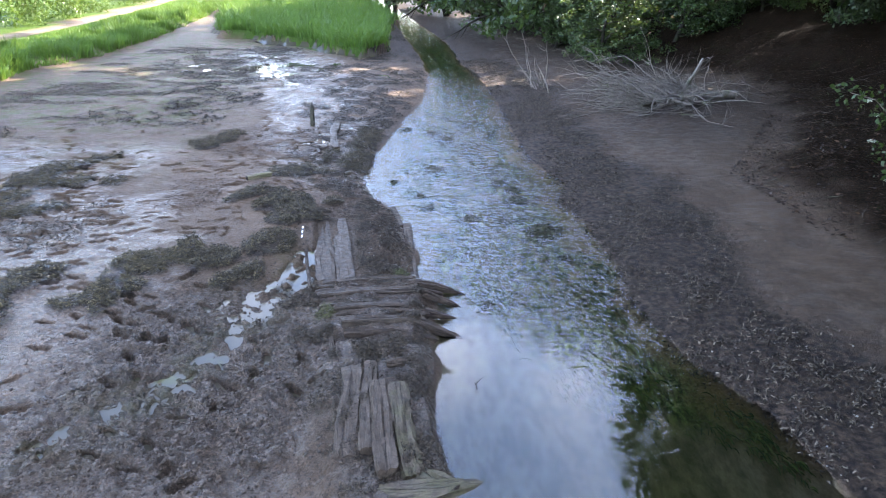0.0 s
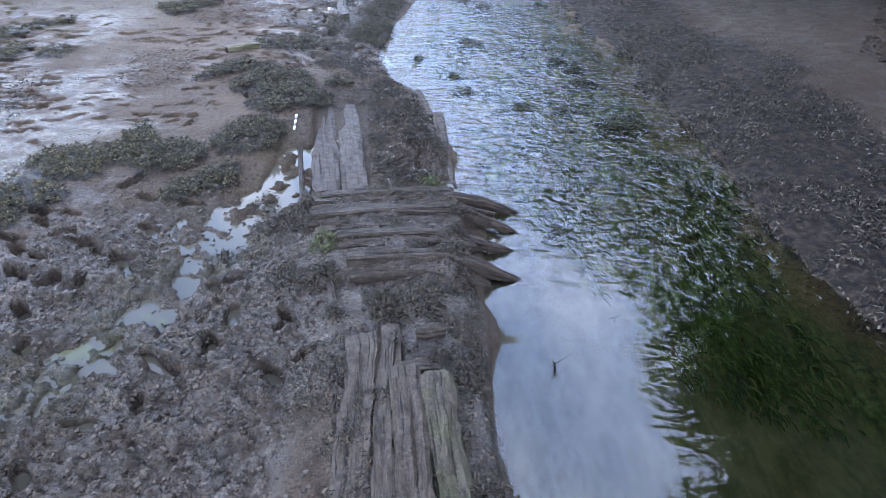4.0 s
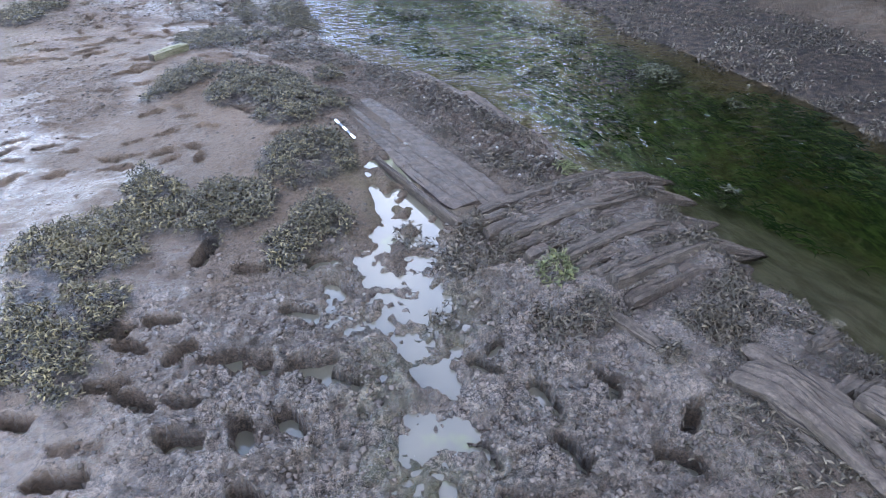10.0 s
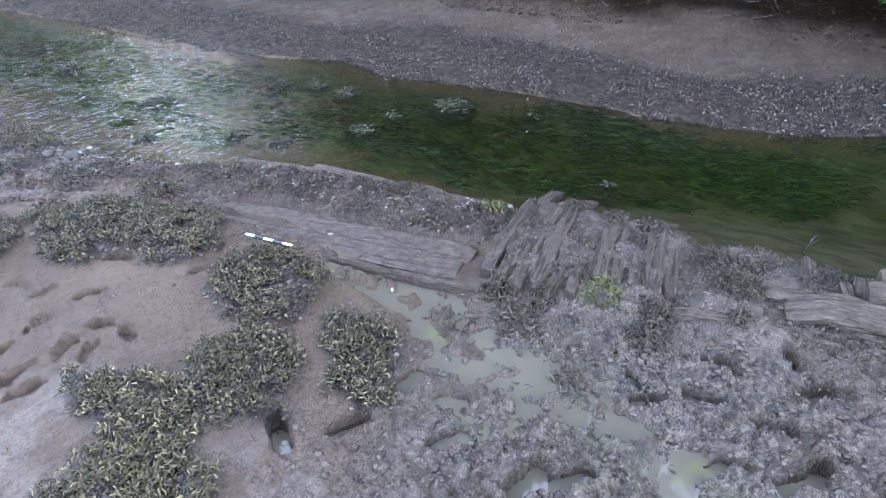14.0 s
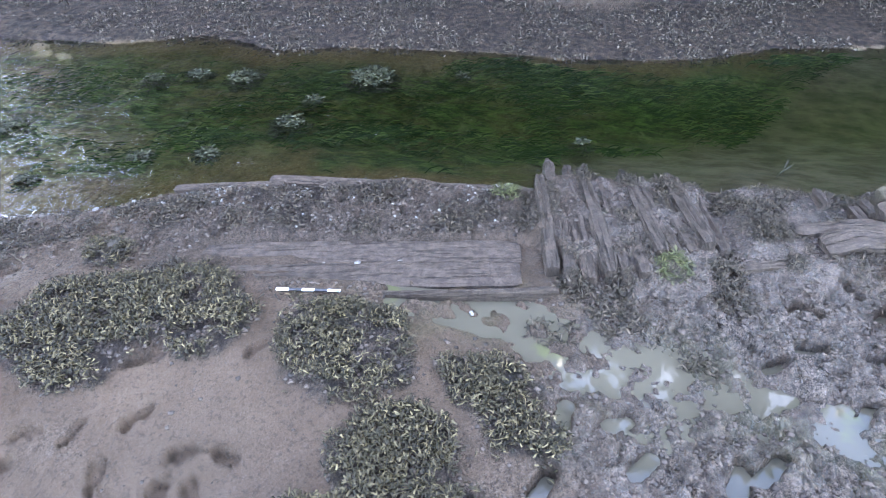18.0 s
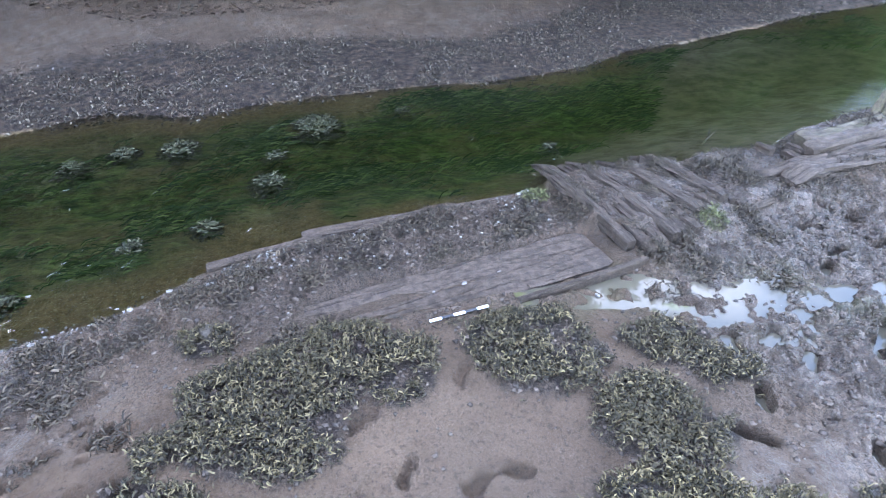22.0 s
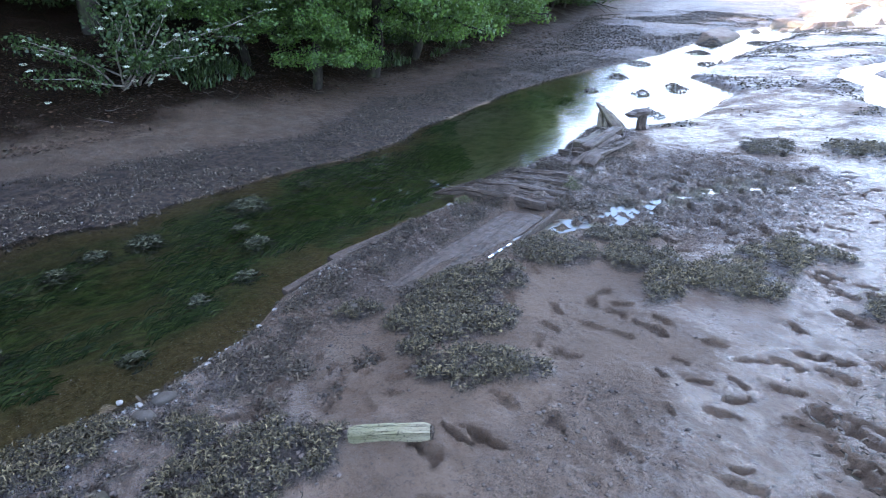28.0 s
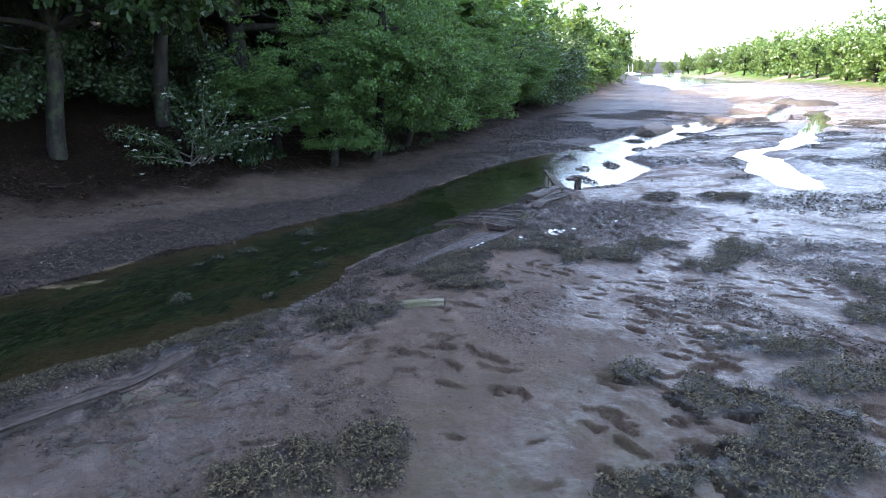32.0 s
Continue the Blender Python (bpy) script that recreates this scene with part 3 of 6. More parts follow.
# boot prints: place and heading
TRODDEN = [
    (-4.16, 8.85, 1.0), (-3.86, 8.56, 2.7), (-3.33, 8.47, 3.0), (-3.33, 8.13, 2.0), (-3.61, 7.98, 2.5), (-4.47, 8.15, 2.8), (-4.38, 7.8, 0.8), (-3.96, 7.56, 3.1), (-3.62, 7.44, 2.9), (-3.48, 7.23, 2.4), (-4.8, 7.65, 0.2),
    (-4.62, 7.47, 2.4), (-4.37, 7.38, 2.9), (-4.39, 7.12, 2.9), (-4.08, 7.04, 1.6), (-3.81, 7.03, 2.0), (-5.24, 7.54, 2.7), (-4.98, 7.06, 3.0), (-5.58, 7.36, 3.0), (-4.76, 8.13, 0.1), (-2.42, 6.33, 1.8), (-1.87, 6.13, 2.4),
    (-2.37, 6.77, 1.7), (-1.93, 6.8, 2.3), (-2.66, 6.05, 3.0), (-4.09, 6.63, 2.3), (-4.66, 7.95, 2.6), (-2.63, 7.06, 2.2),
]
FLAT_PRINTS = [
    (-5.8, 9.77, 2.2), (-5.52, 12.41, 0.1), (-5.56, 11.77, 2.8), (-5.83, 11.5, 3.1), (-5.78, 11.02, 0.2), (-5.74, 10.62, 0.4), (-5.96, 10.44, 2.8), (-5.39, 10.57, 0.3), (-5.26, 11.34, 3.0), (-5.56, 11.22, 0.3), (-5.28, 11.05, 3.1),
    (-4.7, 11.04, 0.8), (-4.43, 11.12, 2.9), (-4.45, 10.72, 0.2), (-4.13, 10.69, 1.9), (-4.92, 10.71, 2.7), (-4.55, 11.71, 0.3), (-3.29, 10.61, 3.1), (-3.58, 11.36, 2.1), (-4.17, 11.44, 2.8), (-3.99, 11.12, 2.0), (-4.1, 10.47, 1.7),
    (-4.38, 10.52, 1.0), (-4.71, 10.74, 3.1), (-4.82, 10.52, 0.0), (-4.22, 11.69, 2.1), (-6.05, 10.18, 2.8), (-5.85, 11.27, 1.0),
]
WEST_PRINTS = [
    (-6.94, 12.1, 0.3), (-6.22, 11.97, 0.6), (-6.88, 11.3, 3.1), (-7.16, 11.23, 0.4), (-6.94, 11.5, 0.9), (-7.46, 11.58, 2.4), (-7.55, 11.85, 0.2), (-7.71, 11.54, 0.9), (-7.62, 11.2, 0.3), (-7.83, 10.99, 2.9), (-7.9, 12.12, 2.9),
    (-6.42, 11.04, 0.0), (-6.75, 10.86, 0.2), (-7.12, 10.49, 0.8), (-6.88, 9.96, 0.5), (-7.35, 9.96, 0.5), (-7.57, 10.04, 0.1), (-7.55, 8.91, 0.0), (-7.12, 9.41, 0.4),
]
LOG_PRINTS = [
    (-3.09, 13.21, 2.2), (-3.31, 12.99, 1.2), (-3.09, 13.79, 1.2), (-3.77, 13.0, 0.7), (-4.73, 14.38, 1.4), (-4.94, 13.73, 0.8), (-4.34, 14.77, 0.9), (-4.59, 14.84, 1.6), (-4.36, 15.05, 1.2), (-4.81, 14.98, 0.9), (-4.89, 15.3, 0.9),
    (-2.42, 14.16, 1.2), (-4.51, 17.3, 1.1), (-4.87, 16.64, 0.8), (-5.58, 17.1, 0.2), (-5.6, 16.25, 0.5), (-5.94, 15.95, 0.4), (-5.28, 15.99, 1.2), (-6.13, 17.14, 2.0), (-6.92, 15.67, 0.6), (-7.52, 15.22, 1.3), (-7.84, 14.61, 0.6),
    (-8.03, 14.34, 1.3), (-8.53, 14.22, 0.9), (-8.01, 15.66, 1.5), (-4.62, 17.8, 0.7), (-5.73, 16.72, 0.5), (-4.89, 15.54, 2.2),
]


def footprints():
    """Boot holes: places, headings, lengths, depths."""
    rows = []

    def spread(n, cx, cy, sx, sy, deep):
        for _ in range(n):
            rows.append((rng.normal(cx, sx), rng.normal(cy, sy), rng.uniform(0, math.pi), rng.uniform(.16, .28), deep * rng.uniform(.6, 1.2)))

    def trail(x0, y0, x1, y1, deep):
        d = math.hypot(x1 - x0, y1 - y0)
        head = math.atan2(y1 - y0, x1 - x0)
        for i in range(int(d / 0.42)):
            t = i * 0.42 / d
            side = 0.12 if i % 2 else -0.12
            rows.append((x0 + t * (x1 - x0) - side * math.sin(head) + rng.normal(0, .09), y0 + t * (y1 - y0) + side * math.cos(head) + rng.normal(0, .09),
                         head + rng.normal(0, .3), rng.uniform(.20, .28), deep * rng.uniform(.5, 1.3)))

    for spots, deep in ((TRODDEN, .27), (FLAT_PRINTS, .065), (WEST_PRINTS, .075), (LOG_PRINTS, .055)):
        for x, y, a in spots:
            rows.append((x, y, a + (0 if deep > .1 else rng.normal(0, .25)), rng.uniform(.22, .30) * (1 if deep > .1 else rng.uniform(.6, .95)), deep * rng.uniform(.55, 1.3)))
    spread(22, -3.0, 5.9, 1.0, .7, .18)
    spread(26, -4.6, 5.0, 1.0, .9, .10)
    spread(14, -3.5, 13.2, .5, .5, .05)
    spread(24, -3.5, 15.6, .5, .8, .09)
    spread(34, -3.7, 17.2, .6, .8, .09)
    for _ in range(240):
        x, y = rng.uniform(-10.5, -4.6), rng.uniform(8.2, 15.5)
        if math.sin(x * 1.9 + y * .8) + math.sin(y * 2.3 - x) > -.7 and not (x > -6 and 9 < y < 12):
            rows.append((x, y, rng.normal(.05, .35), rng.uniform(.20, .32), .085 * rng.uniform(.5, 1.2)))
    for t in [(-5.6, 8.4, -9.8, 9.3), (-5.0, 7.0, -9.5, 6.2), (-7.2, 10.0, -9.6, 8.4), (-5.2, 6.0, -9.6, 4.6), 
              (-5.4, 14.0, -5.6, 22), (-9, 15, -13, 20), (-8.5, 17.5, -12, 22), (-9.5, 12, -13, 17), (-7, 18.5, -13, 24)]:
        trail(*t, .075)
    return rows


PRINTS = footprints()


def land(x, y, detail=True):
    """Height of the ground with hollows, lumps and boot holes."""
    h = base(x, y)
    if not detail:
        return h
    w = level(y)
    near = smooth(0.0, 0.35, near_x(y) - x) * (left_x(y) - x < 0)
    wreck = np.exp(-(line_distance(x, y, WRECK_AXIS) / 0.85) ** 2)
    worn = np.clip(1.5 * np.exp(-(((x + 3.0) / 1.7) ** 2 + ((y - 6.4) / 2.2) ** 4)), 0, 1)
    h = h + near * (0.010 * fbm(x * 1.2, y * 1.2, 11, 3) + 0.006 * fbm(x * 9, y * 9, 12, 3) + 0.004 * fbm(x * 24, y * 24, 20, 2))
    plates = 0.052 * smooth(-.06, .06, fbm(x * 2.6, y * 2.6, 13, 4)) + 0.036 * smooth(-.05, .05, fbm(x * 6, y * 6, 17, 3)) + 0.022 * smooth(-.05, .08, fbm(x * 13, y * 13, 22, 2))
    h = h + near * worn * (.75 * plates + 0.012 * fbm(x * 26, y * 26, 34, 2) - 0.048)
    rifts = smooth(.13, .0, np.abs(fbm(x * 4.5, y * 4.5, 48, 3))) + .7 * smooth(.16, .0, np.abs(fbm(x * 9.5, y * 9.5, 49, 2)))
    h = h - near * np.clip(worn + .7 * wreck * smooth(8.9, 9.3, y) + .6 * (1 - worn) * edge_strip(x, y), 0, 1) * .034 * rifts
    scuffed = smooth(.0, .5, fbm(x * .55, y * .55, 36, 4)) + smooth(1.6, .5, near_x(y) - x) * smooth(8.5, 10, y)
    h = h + near * (1 - worn) * np.clip(scuffed, 0, 1) * (0.014 * smooth(-.06, .06, fbm(x * 7, y * 7, 25, 3)) + 0.010 * smooth(-.05, .07, fbm(x * 16, y * 16, 38, 2)))
    between = np.exp(-(((x + 1.05 + (y - 10) * .17) / 0.42) ** 2)) * smooth(8.9, 9.2, y) * smooth(12.6, 11.6, y)
    lump = between + 0.6 * np.exp(-(((x + .6) / .45) ** 2)) * smooth(4.6, 5.2, y) * smooth(7.4, 6.9, y)
    h = h + lump * (0.04 + 0.05 * fbm(x * 7, y * 7, 14, 3) + .035 * smooth(-.05, .12, fbm(x * 13, y * 13, 50, 3)))
    frames = smooth(-2.05, -1.7, x) * smooth(0.0, -0.5, x) * smooth(7.2, 7.45, y) * smooth(9.0, 8.8, y)
    h = h * (1 - frames) + frames * (np.interp(x, [-2.1, -1.25, -.5, -.25, 0], [.478, .480, .410, .31, .2]) + 0.036 * fbm(x * 6, y * 6, 15, 4) + .016 * fbm(x * 20, y * 22, 46, 3))
    south = smooth(-1.75, -1.45, x) * smooth(-0.15, -0.45, x) * smooth(4.2, 4.6, y) * smooth(7.3, 7.0, y)
    h = np.where(south > 0, np.maximum(h, h * (1 - south) + south * (0.418 + 0.045 * fbm(x * 4, y * 4, 16, 4))), h)
    rise = 0.11 * smooth(5.9, 4.2, y) * np.clip((x + 1.2) / 1.25, 0, 1.1)
    heap = smooth(-1.5, -1.2, x) * smooth(.10, -.06, x - np.interp(y, [4.0, 4.3, 5.0, 5.7, 6.2], [.12, .02, -.12, -.25, -.3])) * smooth(3.9, 4.25, y) * smooth(6.0, 5.7, y)
    h = np.maximum(h, h * (1 - heap) + heap * (0.530 - .10 * smooth(-1.12, -1.35, x) + rise + 0.035 * fbm(x * 5, y * 5, 30, 4) + .012 * fbm(x * 18, y * 18, 52, 3)))
    deck = smooth(.40, .30, line_distance(x, y, DECK))
    outward = -1.84 - (y - 8.95) * .167 - x
    h = h * (1 - deck) + deck * (0.340 + .15 * outward + 0.010 * fbm(x * 2.2, y * 2.2, 26, 4) + 0.004 * fbm(x * 14, y * 5, 40, 3))
    pud = np.exp(-(line_distance(x, y, PUDDLE) / (0.25 + 0.12 * fbm(x * 1.7, y * 1.7, 18, 2))) ** 4)
    h = h - pud * (1 - .42 * smooth(7.2, 6.2, y)) * (0.088 + 0.095 * fbm(x * 7, y * 7, 19, 4))
    braid = np.exp(-(line_distance(x, y, BRAID) / (0.75 + 0.35 * fbm(x * .6, y * .6, 21, 2))) ** 4)
    h = h - braid * 0.17
    wide = near * smooth(4.0, 1.5, y) + near * smooth(14, 20, y)
    h = h + wide * (0.045 * fbm(x * 0.35, y * 0.35, 23, 4) + 0.014 * fbm(x * 2.2, y * 2.2, 24, 3) + 0.012 * smooth(-.08, .08, fbm(x * 4.5, y * 4.5, 39, 3)))
    pan = np.exp(-(((x + 8) / 5.5) ** 2 + ((y - 31) / 6.5) ** 2))
    h = h - pan * 0.05
    flatfar = smooth(0.0, 0.4, x - far_x(y))
    h = h + flatfar * (0.03 * fbm(x * 1.5, y * 1.5, 27, 3) + 0.012 * fbm(x * 7, y * 7, 28, 2)) + smooth(0, 3, x - bank_x(y)) * 0.35 * fbm(x * .5, y * .5, 29, 3)
    stream = (x > near_x(y)) & (x < far_x(y))
    h = h + np.where(stream, 0.03 * fbm(x * 2.5, y * 2.5, 31, 3) + 0.04 * np.clip(fbm(x * 1.3, y * 1.3, 33, 2) - 0.55, 0, 1) * smooth(8.5, 11, y), 0)
    h = h + np.where(stream, 0.46 * smooth(.12, .38, fbm(x * .42, y * .3, 94, 3)) * smooth(-.5, -3.5, y) * smooth(-130, -90, y), 0)
    h = h + 0.03 * patch_cover(x, y) * near
    return h


def edge_strip(x, y):
    """The crumbly shore between the firm mud and the stream, 0 to 1."""
    return smooth(1.7, .7, near_x(y) - x - .8 * smooth(12.5, 14.5, y)) * smooth(8.8, 9.4, y) * smooth(.32, .46, line_distance(x, y, DECK))


def stamp(xs, ys, h):
    """Press the boot holes into the height grid."""
    for px, py, a, size, deep in PRINTS:
        i0, i1 = np.searchsorted(xs, (px - .35, px + .35))
        j0, j1 = np.searchsorted(ys, (py - .35, py + .35))
        if i1 - i0 < 4 or j1 - j0 < 4 or px > float(near_x(py)) - 1.0:
            continue
        gx, gy = np.meshgrid(xs[i0:i1] - px, ys[j0:j1] - py)
        u, v = gx * math.cos(a) + gy * math.sin(a), -gx * math.sin(a) + gy * math.cos(a)
        waist = 1 - 0.22 * np.exp(-((u + .1 * size) / (.18 * size)) ** 2)
        firm = deep > .1
        ragged = fbm((gx + px) * (11 if firm else 13), (gy + py) * (11 if firm else 13), 43, 4)
        r = ((np.abs(u) / (size * .5)) ** 2.6 + (np.abs(v) / (size * (.23 if firm else .20) * waist)) ** 2.6) * np.clip(1 + (.4 if firm else 1.25) * ragged, .3, 3)
        hole = 1 / (1 + np.clip(r, 0, 9) ** 9)
        rim = np.exp(-((np.clip(r, 0, 99) ** .4 - 1.3) / .26) ** 2)
        h[j0:j1, i0:i1] += -deep * hole * (0.85 + 0.4 * u / size) + (0.10 if firm else .22) * deep * rim * (.3 + ragged)
    return h


def spaced(stops):
    """Coordinates from stops of (place, step): the step changes evenly between them."""
    out = [stops[0][0]]
    for (a, sa), (b, sb) in zip(stops[:-1], stops[1:]):
        while out[-1] < b - 1e-6:
            t = (out[-1] - a) / (b - a)
            out.append(out[-1] + sa + (sb - sa) * t)
        out[-1] = b
    return np.array(out)


XS = spaced([(-700, 90), (-60, 6), (-20, .6), (-10.5, .10), (-9.5, .027), (-5.6, .024), (-5.3, .018), (0.1, .018), (1.0, .06), (6, .10), (10, .2), (30, 1.5), (90, 8), (700, 90)])
YS = spaced([(-900, 90), (-120, 9), (-30, 1.0), (-8, .25), (3, .08), (4.5, .018), (13.6, .018), (14.2, .025), (17.6, .027), (19.2, .07), (36, .2), (60, .9), (140, 9), (700, 80)])
GX, GY = np.meshgrid(XS, YS)
GH = land(GX, GY)
SUNK = GH.copy()
GH = stamp(XS, YS, GH)
SUNK = SUNK - GH                   # depth of the boot holes


def ground_z(x, y):
    """Height of the built ground sheet under a point."""
    i = np.clip(np.searchsorted(XS, x) - 1, 0, len(XS) - 2)
    j = np.clip(np.searchsorted(YS, y) - 1, 0, len(YS) - 2)
    fx, fy = (x - XS[i]) / (XS[i + 1] - XS[i]), (y - YS[j]) / (YS[j + 1] - YS[j])
    return (GH[j, i] * (1 - fx) + GH[j, i + 1] * fx) * (1 - fy) + (GH[j + 1, i] * (1 - fx) + GH[j + 1, i + 1] * fx) * fy


def upper_cover(x, y):
    d = near_x(y) - x
    m = fbm(x * .5, y * .28, 73, 4) + 0.25 * smooth(-6, -2, x)
    start = np.where(x < -3.0, 17.5, 12.8)
    return smooth(-.10, .10, m) * smooth(-.16, .18, fbm(x * 2.3, y * 2.3, 53, 3)) * smooth(0, .3, d) * smooth(0, 2.0, y - start) * (left_x(y) - x < -.5) * smooth(-16, -9, x) * .9


def edge_cover(x, y):
    d = near_x(y) - x
    return smooth(.05, .3, d) * smooth(2.0, .8, d - .9 * smooth(12.5, 14.5, y) + .6 * fbm(x * .8, y * .8, 79, 3)) * smooth(.02 + .22 * smooth(11.4, 12.2, y), .40 + .2 * smooth(11.4, 12.2, y), fbm(x * 2.6, y * 2.6, 80, 3)) * smooth(8.8, 9.6, y) * (line_distance(x, y, DECK) > .4)


def worn_at(x, y):
    """How churned the mud is, 0 to 1."""
    d = near_x(y) - x
    trod = np.exp(-(((x + 3.1) / 1.75) ** 4 + ((y - 6.3) / 2.4) ** 4))
    hull = np.exp(-(line_distance(x, y, WRECK_AXIS) / .75) ** 4) * smooth(.36, .46, line_distance(x, y, DECK))
    edge = smooth(1.9, .8, d + .8 * fbm(x, y, 35, 3)) * (d > 0) * smooth(8.5, 10, y) * (1 - .55 * smooth(11.6, 12.6, y))
    rest = smooth(.1, .5, fbm(x * .55, y * .55, 36, 4)) * (.7 - .4 * smooth(10, 12, y)) * (d > 0)
    return np.clip(np.maximum.reduce([trod, .8 * hull, .8 * edge, rest, .7 * patch_cover(x, y)]), 0, 1)


def build_ground():
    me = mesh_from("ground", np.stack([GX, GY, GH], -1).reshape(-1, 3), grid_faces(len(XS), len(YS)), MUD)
    xn, xf = near_x(GY), far_x(GY)
    stream = smooth(-0.05, 0.08, np.minimum(GX - xn, xf - GX))
    attr(me, "bed", stream * smooth(.03, -.01, GH - level(GY)))
    attr(me, "worn", worn_at(GX, GY))
    sill = 0.012 * smooth(11, 13.5, GY)
    shoal = 1.0 + 2.4 * smooth(7.4, 4.8, GY)
    weedy = .9 * smooth(.5, 1.1, GX - xn + .35 * fbm(GX, GY, 91, 3)) * smooth(.2, .7, xf - GX) * smooth(10, 12, GY)
    attr(me, "deep", np.maximum(weedy, smooth(0.03, 0.10, level(GY) - GH - sill) * smooth(-6, 2, GY) * (1 - .85 * smooth(9.6, 8.2, GY) * smooth(1.0, -.2, GX - xn - shoal + .4 * fbm(GX, GY, 90, 3)))))
    attr(me, "silt", smooth(9.6, 8.2, GY) * smooth(1.2, 0, GX - xn - shoal))
    step, s = left_x(GY) - GX, GX - bank_x(GY)
    isle = inside(GX, GY, ISLAND)
    attr(me, "turf", np.maximum(smooth(0.3, 0.9, step) * (1 - smooth(4.8, 5.2, step) * smooth(6.8, 6.4, step)), isle))
    attr(me, "trail", smooth(4.8, 5.2, step) * smooth(6.8, 6.4, step))
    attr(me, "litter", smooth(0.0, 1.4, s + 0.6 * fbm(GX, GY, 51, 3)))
    mudside = (step < 0) * (GX < xn)
    upland = smooth(11.5, 14, GY)
    glaze = np.exp(-(line_distance(GX, GY, [(-8.5, 33), (-5.5, 25), (-4.2, 19), (-2.6, 14.5)]) / (1.5 + 1.2 * smooth(20, 30, GY))) ** 2)
    low = np.clip(0.15 + smooth(9.5, 7.5, GY) * .9 + smooth(-3.9, -4.9, GX) * (.78 - .24 * smooth(8.5, 9.8, GY)) + smooth(-5.2, -6.2, GX) * .2 - .35 * smooth(6.5, 4, GY), 0, 1.25)
    attr(me, "wet", smooth(.032, .008, SUNK) * mudside * (low * (1 - upland) + upland * np.clip(0.14 + .5 * smooth(-6.4, -7.8, GX) * smooth(17.5, 15, GY) + glaze, 0, 1)) + (GX > xf) * (0.08 + .25 * smooth(-2, -8, GY) + .26 * smooth(1.5, 2.3, GX - xf) * smooth(.6, -.4, s) * smooth(4, 8, GY)))
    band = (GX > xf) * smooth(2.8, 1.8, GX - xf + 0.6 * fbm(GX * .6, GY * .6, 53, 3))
    wreckish = np.exp(-(line_distance(GX, GY, WRECK_AXIS) / 0.8) ** 2) * .4
    upper = mudside * upper_cover(GX, GY)
    # Darker under wrack and on the far shore; creek-head mud painted as tree-shaded.
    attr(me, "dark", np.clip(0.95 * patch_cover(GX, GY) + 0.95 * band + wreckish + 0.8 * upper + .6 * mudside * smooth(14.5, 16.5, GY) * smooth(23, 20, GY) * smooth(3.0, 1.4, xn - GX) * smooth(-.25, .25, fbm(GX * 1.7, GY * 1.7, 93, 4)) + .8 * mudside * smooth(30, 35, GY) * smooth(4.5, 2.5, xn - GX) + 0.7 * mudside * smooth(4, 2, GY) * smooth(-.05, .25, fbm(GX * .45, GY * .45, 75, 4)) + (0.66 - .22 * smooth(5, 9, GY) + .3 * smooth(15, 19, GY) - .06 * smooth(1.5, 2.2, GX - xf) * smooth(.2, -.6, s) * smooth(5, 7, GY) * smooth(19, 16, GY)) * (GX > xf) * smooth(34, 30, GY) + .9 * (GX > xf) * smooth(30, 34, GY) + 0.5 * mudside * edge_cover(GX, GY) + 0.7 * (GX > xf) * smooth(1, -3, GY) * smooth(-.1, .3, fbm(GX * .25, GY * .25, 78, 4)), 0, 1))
    attr(me, "algae", mudside * np.clip(0.35 * smooth(-5.0, -7.5, GX) * smooth(11, 16, GY) + smooth(-7, -10, GX) * smooth(17, 20, GY) + 0.4 * np.exp(-(line_distance(GX, GY, PUDDLE) / .5) ** 2), 0, 1) * .8 * smooth(60, 40, GY))
    return tagged(new("ground", me), "brown-grey tidal mud pocked with boot prints, pools and stream bed", "mud", kind="structure")


build_ground()


def build_stream():
    ys = spaced([(-900, 60), (-200, 25), (-40, 3), (-8, .5), (3, .25), (20, .25), (60, 1.5), (140, 8)])
    us = np.linspace(0, 1, 40)
    Y, U = np.meshgrid(ys, us, indexing="ij")
    a, b = near_x(Y) - 0.6, far_x(Y) + 0.6
    a, b = np.where(Y < -112, -300, a), np.where(Y < -112, 700, b)
    X = a + (b - a) * U
    me = mesh_from("stream", np.stack([X, Y, level(Y)], -1).reshape(-1, 3), grid_faces(len(us), len(ys)), WATER)
    calm = 0.04 + 0.40 * smooth(7.0, 9.0, Y + 0.4 * (X - 0.5)) * (.05 + .95 * smooth(33, 24, Y)) + 0.07 * smooth(2, -4, Y)
    attr(me, "ripple", calm)
    attr(me, "murk", smooth(0.05, 0.35, level(Y) - base(X, Y)))
    return tagged(new("stream", me), "shallow clear stream rippling over green weed", "water", kind="structure")


build_stream()


